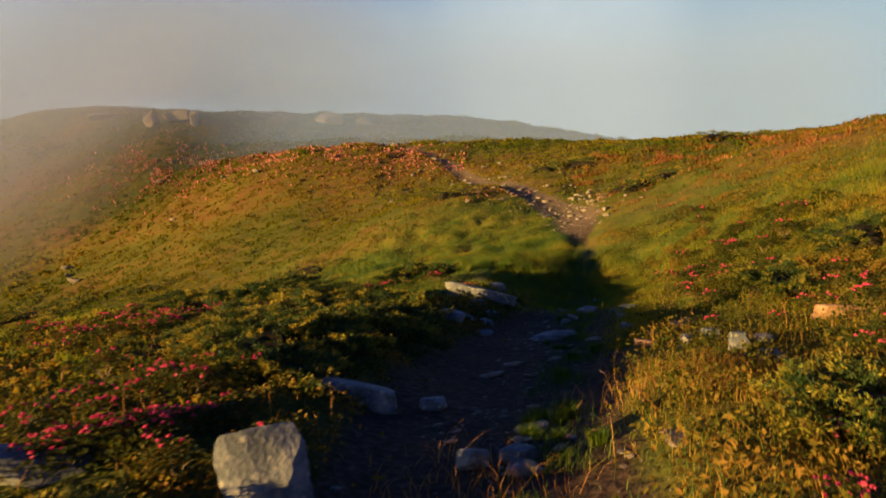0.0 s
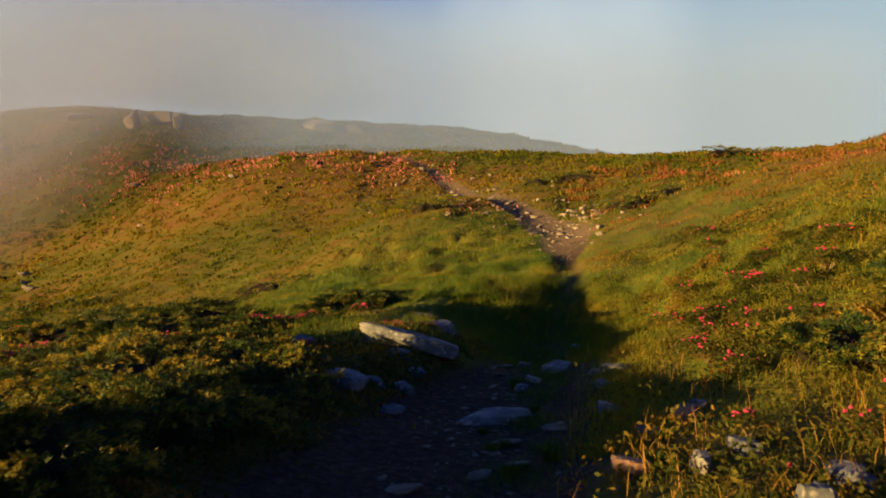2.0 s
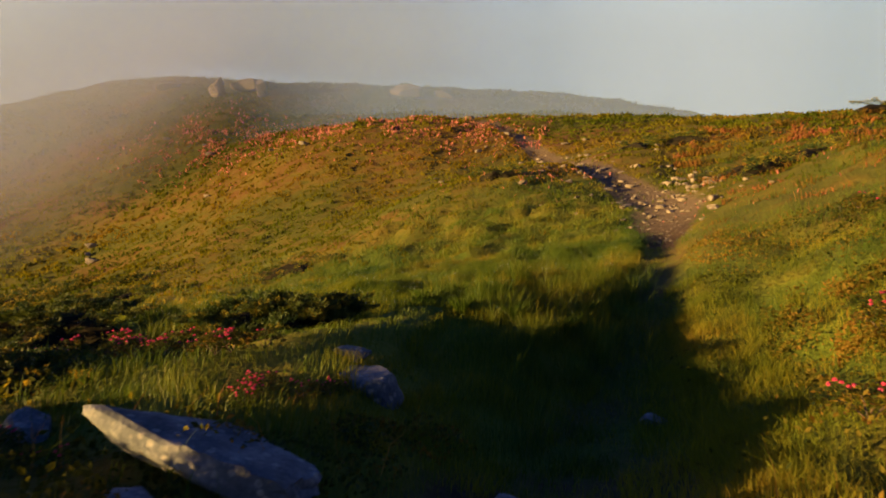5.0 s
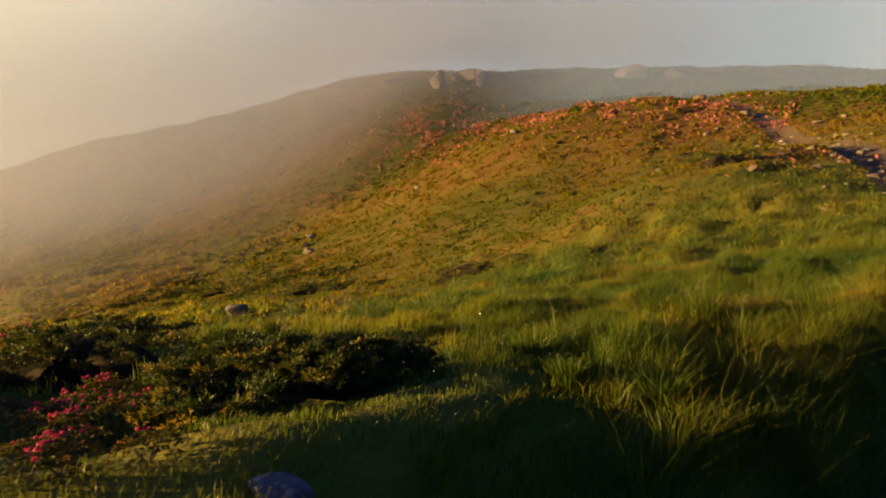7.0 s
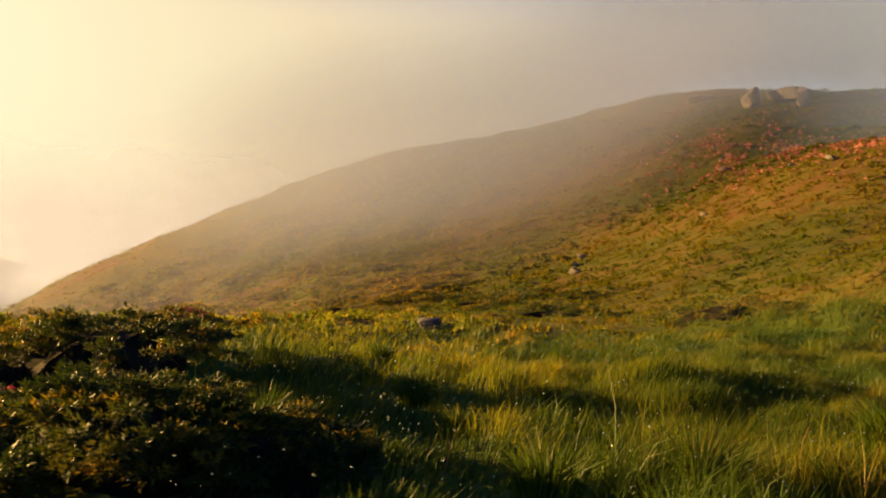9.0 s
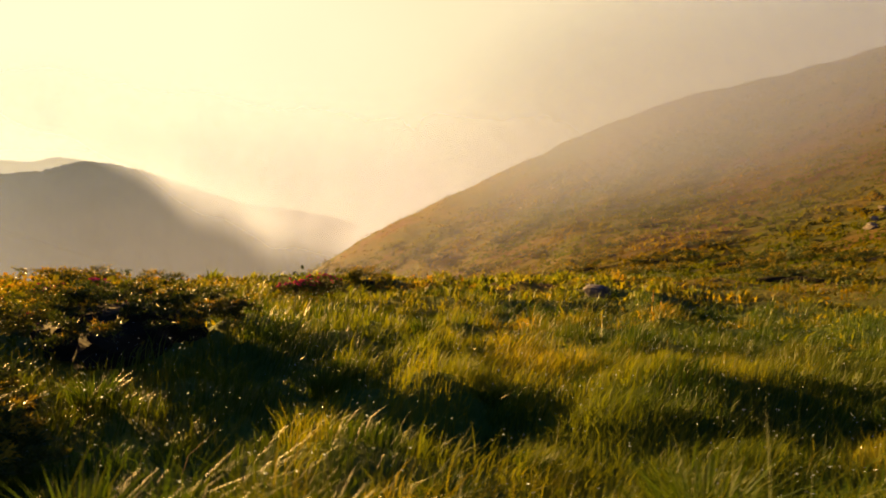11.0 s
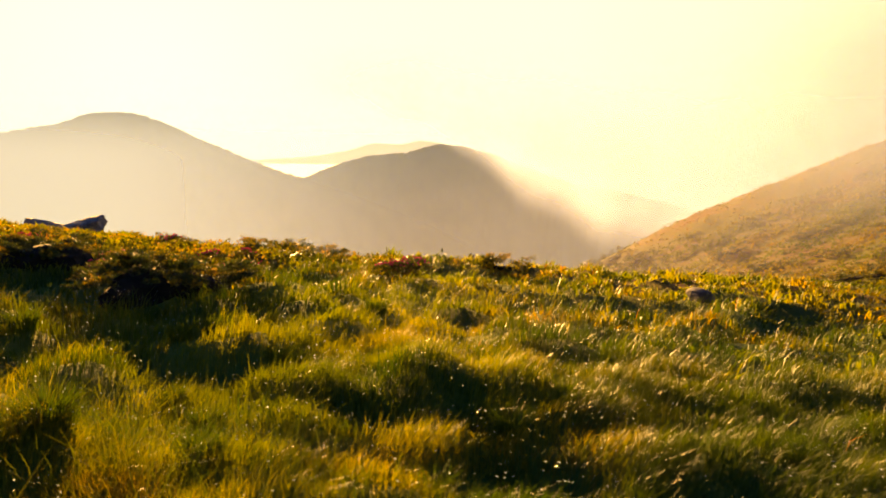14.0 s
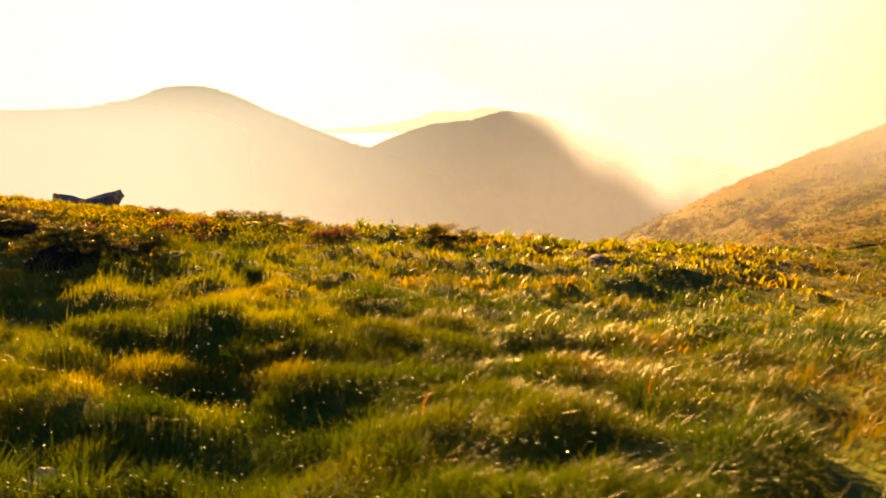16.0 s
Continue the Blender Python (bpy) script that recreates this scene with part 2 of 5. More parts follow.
def earth():
    """Meadow turf with bare soil where the attribute 'worn' says that feet have passed."""
    m, n, l = nodes_of("meadow_and_soil")
    co = n.new("ShaderNodeTexCoord")
    att = n.new("ShaderNodeAttribute")
    att.attribute_name = "worn"
    lush = n.new("ShaderNodeAttribute")
    lush.attribute_name = "lush"
    big, mid, fine = (n.new("ShaderNodeTexNoise") for _ in range(3))
    for x, sc, de in ((big, 0.12, 5), (mid, 1.3, 6), (fine, 14.0, 8)):
        x.inputs["Scale"].default_value, x.inputs["Detail"].default_value = sc, de
        l.new(co.outputs["Object"], x.inputs["Vector"])
    s1 = n.new("ShaderNodeMath")
    s1.operation = "MULTIPLY_ADD"
    s1.inputs[1].default_value = 0.5
    l.new(mid.outputs["Fac"], s1.inputs[0])
    l.new(big.outputs["Fac"], s1.inputs[2])
    heath = ramp_of(n, [(0.5, (0.034, 0.043, 0.006)), (0.68, (0.063, 0.064, 0.008)), (0.8, (0.090, 0.067, 0.010)), (0.92, (0.094, 0.049, 0.014))])
    green = ramp_of(n, [(0.5, (0.036, 0.067, 0.007)), (0.72, (0.068, 0.102, 0.008)), (0.92, (0.13, 0.12, 0.012))])
    l.new(s1.outputs[0], heath.inputs["Fac"])
    l.new(s1.outputs[0], green.inputs["Fac"])
    turf = n.new("ShaderNodeMixRGB")
    l.new(lush.outputs["Fac"], turf.inputs["Fac"])
    l.new(heath.outputs[0], turf.inputs["Color1"])
    l.new(green.outputs[0], turf.inputs["Color2"])
    soil = ramp_of(n, [(0.3, (0.018, 0.011, 0.007)), (0.55, (0.040, 0.025, 0.016)), (0.75, (0.078, 0.052, 0.034))])
    l.new(fine.outputs["Fac"], soil.inputs["Fac"])
    dusty = n.new("ShaderNodeAttribute")
    dusty.attribute_name = "dusty"
    tan = n.new("ShaderNodeMixRGB")
    tan.inputs["Color2"].default_value = (0.095, 0.072, 0.048, 1)
    l.new(dusty.outputs["Fac"], tan.inputs["Fac"])
    l.new(soil.outputs[0], tan.inputs["Color1"])
    edge = n.new("ShaderNodeMath")
    edge.operation = "MULTIPLY_ADD"
    edge.inputs[1].default_value, edge.inputs[2].default_value = 0.6, -0.3
    l.new(mid.outputs["Fac"], edge.inputs[0])
    sumw = n.new("ShaderNodeMath")
    l.new(att.outputs["Fac"], sumw.inputs[0])
    l.new(edge.outputs[0], sumw.inputs[1])
    sharp = n.new("ShaderNodeMapRange")
    sharp.inputs["From Min"].default_value, sharp.inputs["From Max"].default_value = 0.35, 0.65
    l.new(sumw.outputs[0], sharp.inputs["Value"])
    mix = n.new("ShaderNodeMixRGB")
    l.new(sharp.outputs[0], mix.inputs["Fac"])
    l.new(turf.outputs[0], mix.inputs["Color1"])
    l.new(tan.outputs[0], mix.inputs["Color2"])
    bump = n.new("ShaderNodeBump")
    bump.inputs["Strength"].default_value, bump.inputs["Distance"].default_value = 0.9, 0.12
    hs = n.new("ShaderNodeMath")
    hs.operation = "MULTIPLY_ADD"
    hs.inputs[1].default_value = 0.35
    l.new(fine.outputs["Fac"], hs.inputs[0])
    l.new(mid.outputs["Fac"], hs.inputs[2])
    l.new(hs.outputs[0], bump.inputs["Height"])
    p = n.new("ShaderNodeBsdfPrincipled")
    p.inputs["Roughness"].default_value = 0.95
    p.inputs["Specular IOR Level"].default_value = 0.1
    l.new(mix.outputs[0], p.inputs["Base Color"])
    l.new(bump.outputs[0], p.inputs["Normal"])
    out = n.new("ShaderNodeOutputMaterial")
    l.new(p.outputs[0], out.inputs["Surface"])
    return m


m_earth = earth()
m_grass = foliage("grass", [(0.0, (0.015, 0.038, 0.006)), (0.4, (0.041, 0.073, 0.006)), (0.8, (0.084, 0.098, 0.007)), (1.0, (0.142, 0.106, 0.009))], 0.5, 0.28, 0.45, 0.10, 0.35, (1.75, 1.6, 0.42))
# olive meadow grass; its lighter tone also lifts grass in the trail's shade
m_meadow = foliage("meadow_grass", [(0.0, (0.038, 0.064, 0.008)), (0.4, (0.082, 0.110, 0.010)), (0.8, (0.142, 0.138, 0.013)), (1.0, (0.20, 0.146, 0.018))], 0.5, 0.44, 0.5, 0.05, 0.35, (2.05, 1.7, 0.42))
m_dry = foliage("dry_grass", [(0.0, (0.14, 0.068, 0.015)), (0.5, (0.22, 0.115, 0.028)), (1.0, (0.30, 0.18, 0.055))], 0.9, 0.3, 0.6, 0.1, 0.6)
m_shrub = foliage("dwarf_shrub_leaves", [(0.0, (0.014, 0.024, 0.005)), (0.45, (0.045, 0.050, 0.007)), (0.7, (0.10, 0.084, 0.011)), (1.0, (0.16, 0.096, 0.017))], 0.7, 0.42, 0.7, 0.06, 0.5, (2.0, 1.75, 0.5))
m_hill = foliage("hill_heath", [(0.0, (0.024, 0.040, 0.003)), (0.35, (0.053, 0.067, 0.004)), (0.65, (0.088, 0.078, 0.005)), (1.0, (0.116, 0.070, 0.008))], 0.13, 0.35, 0.8, 0.03, 0.16, (1.9, 1.7, 0.4))
m_bloom = foliage("hill_bloom", [(0.0, (0.21, 0.100, 0.055)), (0.5, (0.31, 0.115, 0.095)), (1.0, (0.38, 0.140, 0.14))], 0.3, 0.3, 0.6, 0.1, 0.6, (1.5, 1.3, 1.0))
m_juniper = foliage("juniper_needles", [(0.0, (0.011, 0.026, 0.007)), (0.5, (0.024, 0.046, 0.009)), (1.0, (0.058, 0.070, 0.012))], 1.6, 0.20, 0.5, 0.12, 0.5)
m_inner = foliage("juniper_shade_core", [(0.0, (0.008, 0.009, 0.005)), (1.0, (0.022, 0.018, 0.010))], 4, 0.0, 0.9, 0.05, 0.2)
m_rhodo = foliage("rhododendron_leaves", [(0.0, (0.016, 0.032, 0.006)), (0.5, (0.045, 0.055, 0.009)), (1.0, (0.16, 0.088, 0.013))], 1.8, 0.25, 0.6, 0.1, 0.6)
m_pink = foliage("pink_petals", [(0.0, (0.26, 0.014, 0.055)), (0.5, (0.38, 0.035, 0.10)), (1.0, (0.50, 0.085, 0.17))], 2.0, 0.3, 0.5, 0.2, 0.7, (1.3, 1.2, 1.1))
m_bark = stony("bark", [(0.3, (0.04, 0.028, 0.018)), (0.8, (0.12, 0.08, 0.05))], 9, 0.6, (0.15, 0.14, 0.1))
m_stone = stony("pale_stone", [(0.45, (0.018, 0.024, 0.032)), (0.68, (0.054, 0.064, 0.076)), (0.9, (0.14, 0.145, 0.148))], 5, 0.7)
m_rubble = stony("rubble_stone", [(0.45, (0.05, 0.040, 0.032)), (0.68, (0.095, 0.078, 0.062)), (0.9, (0.155, 0.13, 0.105))], 5)
m_golden = foliage("golden_grass", [(0.0, (0.085, 0.080, 0.006)), (0.5, (0.17, 0.115, 0.010)), (1.0, (0.28, 0.145, 0.018))], 0.8, 0.4, 0.6, 0.1, 0.6)
m_heather = foliage("brown_heather", [(0.0, (0.040, 0.040, 0.006)), (0.45, (0.095, 0.060, 0.010)), (0.75, (0.14, 0.066, 0.018)), (1.0, (0.20, 0.074, 0.040))], 0.5, 0.3, 0.7, 0.05, 0.5, (1.8, 1.5, 0.6))
# needle colour brightened to stand in for sun on the branch ends
m_tips = foliage("juniper_sunlit_tips", [(0.0, (0.058, 0.070, 0.010)), (0.5, (0.125, 0.118, 0.014)), (1.0, (0.22, 0.172, 0.020))], 1.6, 0.2, 0.65, 0.05, 0.5)
m_bank = foliage("bank_grass", [(0.0, (0.050, 0.076, 0.004)), (0.4, (0.112, 0.122, 0.004)), (0.8, (0.180, 0.145, 0.005)), (1.0, (0.23, 0.130, 0.008))], 0.5, 0.40, 0.5, 0.12, 0.4, (2.0, 1.7, 0.42))
m_glint = foliage("dew_glints", [(0.0, (0.16, 0.20, 0.20)), (1.0, (0.34, 0.42, 0.46))], 2, 0.55, 0.2, 0.8, 0.6, (1.6, 1.6, 1.7))
m_rust = stony("rust_stone", [(0.45, (0.085, 0.042, 0.020)), (0.68, (0.16, 0.085, 0.040)), (0.9, (0.25, 0.155, 0.09))], 5, 0.7, (0.2, 0.15, 0.1))
m_dark = stony("dark_rock", lichen=(0.13, 0.12, 0.10), stops= [(0.4, (0.035, 0.032, 0.03)), (0.75, (0.075, 0.066, 0.058)), (0.95, (0.12, 0.105, 0.09))], scale=2.0)
m_gravel = stony("gravel", [(0.4, (0.035, 0.027, 0.021)), (0.7, (0.075, 0.06, 0.047)), (0.95, (0.14, 0.12, 0.10))], 6, 0.3, (0.1, 0.09, 0.08))
m_slope = stony("far_mountain_slope", [(0.35, (0.035, 0.04, 0.022)), (0.6, (0.05, 0.055, 0.03)), (0.9, (0.075, 0.07, 0.04))], 0.01, 0.2, (0.06, 0.06, 0.035))
m_cloudsea = mist("cloud_sea", 1.0, 0.002, 1.0, 0.999, 0.0001, (1.0, 1.0, 1.0), ends=False)


# ---- the lie of the land ----
# broad hills and falls: x, y, radius, height
FAR_HILLS = [
    (-92, 42, 16, -2.0),
    (-115, -26, 20, -19.13), (-115, 4, 20, -10.39), (-115, 64, 20, 0.66), (-115, 34, 20, 6.48), (-115, 94, 20, 6.38),
    (-100, 109, 20, 10.28), (-85, 64, 20, 15.6), (-85, 19, 20, 5.13), (-85, -41, 20, -8.00), (-70, -11, 20, -14.21),
    (-70, 124, 20, 3.81), (-55, 94, 20, 17.46), (-10, 109, 20, 12.92), (5, 124, 20, -8.57), (5, 94, 20, 3.56),
    (50, 124, 20, -12.55), (65, 64, 20, -10.11), (65, -11, 20, -6.64), (65, 94, 20, -6.18),
]
# slopes of the near hill: x, y, radius, height
SLOPES = [
    (-60, -4, 12, 3.82), (-60, 32, 12, -1.12), (-51, 5, 12, -5.37), (-51, 41, 12, 2.20), (-51, 77, 12, 2.92),
    (-51, 59, 12, -1.33), (-42, 23, 12, -2.26), (-42, -31, 12, -1.36), (-33, 68, 12, 4.42), (-24, 77, 12, 4.06),
    (-24, -22, 12, 1.91), (-6, 68, 12, 5.30), (-6, -22, 12, 0.86), (3, 77, 12, -2.77), (21, -22, 12, 0.62),
    (30, 68, 12, 1.60), (30, 77, 12, -1.68), (39, 23, 12, 2.37), (48, 23, 12, -4.29), (48, 41, 12, -2.04),
]
# shoulders and hollows: x, y, radius, height
HOLLOWS = [
    (-35, 6, 7, -0.68), (-35, 36, 7, 0.87), (-29, 42, 7, -1.02), (-29, 18, 7, -0.66), (-17, 0, 7, 1.62),
    (-17, 54, 7, 2.71), (-5, 48, 7, 0.40), (-5, -6, 7, 0.51), (7, -6, 7, -0.72), (7, 54, 7, 0.60),
    (13, 48, 7, 0.52), (19, 30, 7, 0.49), (19, 0, 7, -0.38), (25, 12, 7, -0.06), (-12, 71, 8, -2.2), (-26, 71, 7, -1.7),
]
# small rises and dips: x, y, radius, height
RISES = [
    (-23, 26, 4, 0.68), (-23, 14, 4, 0.51), (-23, 38, 4, 0.21), (-15, 18, 4, 0.54), (-15, 42, 4, 0.44),
    (-15, 34, 4, -0.38), (-15, 10, 4, 0.42), (-15, 26, 4, 0.29), (-11, 30, 4, -0.25), (-7, 10, 4, 0.54),
    (-7, 26, 4, -0.53), (-3, 38, 4, 0.98), (-3, 34, 4, 0.43), (1, 22, 4, -0.40), (1, 30, 4, -0.52),
    (1, 14, 4, -0.18), (5, 10, 4, -0.78), (5, 26, 4, -0.44), (5, 18, 4, -0.24), (5, 38, 4, -0.75),
    (5, 42, 4, 0.81), (9, 30, 4, 0.46), (13, 18, 4, 0.34),
]

# raised bank along the trail
BANK = [(1.3, 21.9, 0.55, -0.2), (0.5, 23.2, 0.6, -0.18), (-0.6, 21.6, 0.5, -0.15), (1.4, 23.9, 0.5, -0.15), (3.6, 15.6, 1.25, -0.36), (3.7, 17.6, 1.3, -0.34), (3.4, 11.4, 0.8, 0.08), (-1.1, 4.6, 0.5, 0.08), (-1.15, 5.8, 0.5, 0.12), (-1.1, 7.2, 0.5, 0.12), (-0.85, 8.6, 0.5, 0.12), (-0.55, 10.0, 0.5, 0.12), (-0.4, 11.2, 0.5, 0.10), (-0.7, 13.5, 0.8, 0.16), (-1.6, 8.6, 1.5, 0.08), (-1.3, 11.2, 1.2, 0.08), (-1.8, 5.6, 1.4, 0.18), 
        (-0.55, 14.7, 0.7, 0.15), (-0.15, 16.0, 0.7, 0.15), (0.35, 17.5, 0.7, 0.13), (1.35, 14.6, 0.9, -0.22), (1.75, 16.2, 0.9, -0.22), (2.05, 17.8, 0.9, -0.17), (-0.1, 13.1, 0.7, 0.12), (3.1, 13.6, 1.1, -0.16), (0.3, 15.3, 0.6, 0.08), (0.8, 17.0, 0.6, 0.08)]

TRAIL = [(-40, 0.5), (-10, 0.9), (0, 1.0), (4.4, 1.0), (8, 1.2), (11, 1.55), (13, 1.75), (15, 1.95), (17.7, 2.35), (22, 2.75), (25.5, 2.8), (31, 3.1), (36, 1.8), (42.6, -0.6), (53, -4.2), (62, -9), (75, -16), (110, -30)]
WIDTH = [(-40, 1.0), (8, 1.0), (11, 0.8), (13, 0.55), (15, 0.38), (24, 0.3), (27, 0.6), (30, 1.1), (36, 0.9), (45, 0.7), (110, 0.6)]


def trail_x(y):
    return np.interp(y, [p[0] for p in TRAIL], [p[1] for p in TRAIL])


# from y 10 to 17 the worn soil is stretched to the shade's edge
RIGHT_EDGE = [(-40, 1.4), (0, 1.6), (4.2, 1.76), (5.8, 1.8), (7.6, 2.02), (9.6, 2.42), (10.5, 2.55), (11.8, 2.8), (12.6, 2.98), (13.6, 3.0), (14.5, 2.9), (16.3, 2.75), (18.2, 2.82), (22, 3.1), (24, 3.1), (26, 3.25)]
LEFT_EDGE = [(-40, -0.4), (0, -0.3), (4, -0.42), (6, -0.5), (8, -0.4), (10, 0.05), (11, 0.3), (12.3, 0.75), (14, 1.2), (16, 1.5), (18, 1.95), (26, 2.4)]
MEDIAN = [(3, 1.2), (5, 1.15), (7, 1.33), (10.5, 1.78), (12.5, 1.95), (14.5, 2.0)]


def trail_off(x, y):
    """0 on the middle of the trail, 1 at its edges."""
    half = trail_half(y)
    right = np.where(y < 26, np.interp(y, [p[0] for p in RIGHT_EDGE], [p[1] for p in RIGHT_EDGE]) - trail_x(y), half)
    left = np.where(y < 26, trail_x(y) - np.interp(y, [p[0] for p in LEFT_EDGE], [p[1] for p in LEFT_EDGE]), half)
    return (x - trail_x(y)) / np.where(x > trail_x(y), np.maximum(right, 0.25), np.maximum(left, 0.25))


def trail_half(y):
    return np.interp(y, [p[0] for p in WIDTH], [p[1] for p in WIDTH])


def lump(x, y, size, seed):
    """Soft rolling noise between -1 and 1, from a few crossing waves."""
    rng = np.random.default_rng(seed)
    z = np.zeros_like(x)
    for k in range(7):
        a, f, p = rng.uniform(0, 6.283), rng.uniform(0.7, 1.6) / size, rng.uniform(0, 6.283)
        z += np.sin((x * math.cos(a) + y * math.sin(a)) * f * 6.283 + p + 1.3 * np.sin((x * math.sin(a) - y * math.cos(a)) * f * 4 + p))
    return z / 4.2


def land(x, y):
    """Height of the ground before small forms."""
    x, y = np.asarray(x, float), np.asarray(y, float)
    r = 150.0
    z = -1.415 + 0.15634 * r * np.tanh(x / r) + 0.03859 * r * np.tanh(y / r)
    for cx, cy, s, h in FAR_HILLS + SLOPES + HOLLOWS + RISES + BANK:
        z = z + h * np.exp(-((x - cx) ** 2 + (y - cy) ** 2) / (2 * s * s))
    d = np.hypot(x + 20, y - 40)
    z = z - np.minimum(0.5 * 6 * np.logaddexp(0, (-(x + 16) * 0.5 - (y - 2) * 0.87 - 25) / 6), 300)
    z = z - np.minimum(0.32 * 9 * np.logaddexp(0, (d - 98) / 9), 330)
    return z


def ground(x, y):
    """Height of the ground with the worn trail and the tussocks."""
    x, y = np.asarray(x, float), np.asarray(y, float)
    off = trail_off(x, y)
    worn = np.exp(-(off ** 2) ** 2)
    far = np.clip(np.hypot(x - 2, y - 15) / 60, 0, 1)
    rough = 0.065 * lump(x, y, 1.3, 3) + 0.08 * lump(x, y, 3.1, 5) + far * 0.22 * lump(x, y, 9, 7)
    open_field = 1 / (1 + np.exp((x - 1.6) * 2.5)) / (1 + np.exp(-(y - 15.5) * 1.5)) / (1 + np.exp((y - 34) * 0.5))
    level = 1 - 0.6 * np.exp(-((x + 1.0) / 4.0) ** 4 - ((y - 22.8) / 4.0) ** 4)
    rough = rough + open_field * level * 0.24 * (np.abs(lump(x + 0.6 * y, y, 2.1, 9)) - 0.35)
    knolls = np.exp(-((x + 0.6) / 3.0) ** 4 - ((y - 23.5) / 3.6) ** 4) * 0.045 * lump(x, y, 1.2, 10)
    return land(x, y) + (rough + knolls) * (1 - 0.75 * worn) - 0.17 * worn


def net(name, verts, faces_flat, sizes, material, smooth=True):
    """A mesh object from numpy arrays."""
    me = bpy.data.meshes.new(name)
    me.vertices.add(len(verts))
    me.vertices.foreach_set("co", np.asarray(verts, np.float32).ravel())
    me.loops.add(len(faces_flat))
    me.loops.foreach_set("vertex_index", np.asarray(faces_flat, np.int32))
    sizes = np.asarray(sizes, np.int32)
    me.polygons.add(len(sizes))
    me.polygons.foreach_set("loop_start", np.concatenate([[0], np.cumsum(sizes)[:-1]]).astype(np.int32))
    me.polygons.foreach_set("use_smooth", np.full(len(sizes), smooth))
    me.update(calc_edges=True)
    me.materials.append(material)
    return new(name, me)


# ---- the ground sheet ----
def worn_at(x, y):
    off = trail_off(x, y)
    return np.exp(-(off ** 2) ** 2)


def grassy(x, y):
    """1 where long grass grows, 0 where dwarf shrubs do."""
    n = lump(x, y, 4.5, 21) * 0.5 + lump(x, y, 1.6, 22) * 0.3
    left = 1 / (1 + np.exp(-((y - 13.0) + 0.35 * (x + 1)) * 1.6))
    west = 1 / (1 + np.exp(-(x + 12.5 - 0.25 * (y - 20)) * 0.8))
    north = 1 / (1 + np.exp((y - 33 - 0.45 * (x + 2)) * 0.45))
    meadow = left * west * north
    right = np.clip(0.95 - 0.05 * np.abs(y - 15), 0, 1) * np.interp(y, [6, 9, 14, 18, 24], [0.35, 0.5, 0.62, 0.8, 0.55]) * (x > trail_x(y))
    hollow = 0.55 * np.exp(-(((x + 18) / 14) ** 2 + ((y - 30) / 5) ** 2))
    side = np.where(x > trail_x(y), right, meadow)
    return np.clip(np.maximum(side, hollow) * 1.15 + n * 0.45 - 0.08, 0, 1)


N = 360
u = np.linspace(-1, 1, N)
gx, gy = 7 * np.sinh(7.1 * u), 14.0 + 7 * np.sinh(7.1 * u)
GX, GY = np.meshgrid(gx, gy)
GZ = ground(GX, GY)
idx = np.arange(N * N).reshape(N, N)
quads = np.stack([idx[:-1, :-1], idx[:-1, 1:], idx[1:, 1:], idx[1:, :-1]], -1).reshape(-1)
sheet = net("ground", np.stack([GX, GY, GZ], -1).reshape(-1, 3), quads, np.full((N - 1) ** 2, 4), m_earth)
bare = np.interp(GY, [11, 14.2, 24, 27.5], [1.0, 0.5, 0.5, 1.0])
for key, val in (("worn", worn_at(GX, GY) * bare), ("lush", grassy(GX, GY)), ("dusty", np.clip((GY - 26) / 4, 0, 1))):
    sheet.data.attributes.new(key, "FLOAT", "POINT").data.foreach_set("value", val.astype(np.float32).ravel())
tagged(sheet, "rolling alpine meadow ground crossed by a worn dirt trail", "ground", kind="structure")


# ---- distant mountains, cloud and mist ----
EYE = (3.0, 22.0)


def polar(yaw, r):
    return EYE[0] - np.sin(np.radians(yaw)) * r, EYE[1] + np.cos(np.radians(yaw)) * r


def ridge(name, label, crest, far, depth, fall, seed, rough):
    """A mountain ridge seen across the valley: crest gives (yaw, elevation) in degrees from the trail."""
    yaw = np.linspace(crest[0][0], crest[-1][0], 260)
    order = sorted(crest)
    elev = np.interp(yaw, [c[0] for c in order], [c[1] for c in order])
    k = np.hanning(13) / np.hanning(13).sum()
    elev = np.convolve(np.pad(elev, 6, mode="edge"), k, mode="valid")
    rows = 46
    vs = []
    for i in range(rows):
        f = i / (rows - 6)
        r = far - depth * f
        x, y = polar(yaw, r)
        top = far * np.tan(np.radians(elev))
        spur = lump(yaw * 30, np.full_like(yaw, 40.0 * f), 90, seed) * rough * np.sqrt(max(f, 0.0)) * 0.35 * (f > 0)
        fine = lump(yaw * 30, np.full_like(yaw, 500 * f), 16, seed + 1) * rough * 0.05
        vs.append(np.stack([x, y, top - fall * (f ** 0.85 if f > 0 else 0.0) + spur + fine], -1))
    x, y = polar(yaw, far + depth * 0.8)
    vs.insert(0, np.stack([x, y, far * np.tan(np.radians(elev)) - fall], -1))
    v = np.concatenate(vs)
    ix = np.arange(len(v)).reshape(rows + 1, len(yaw))
    q = np.stack([ix[:-1, :-1], ix[:-1, 1:], ix[1:, 1:], ix[1:, :-1]], -1).reshape(-1)
    ob = net(name, v, q, np.full(rows * (len(yaw) - 1), 4), m_slope)
    return tagged(ob, label, "mountain", kind="structure")


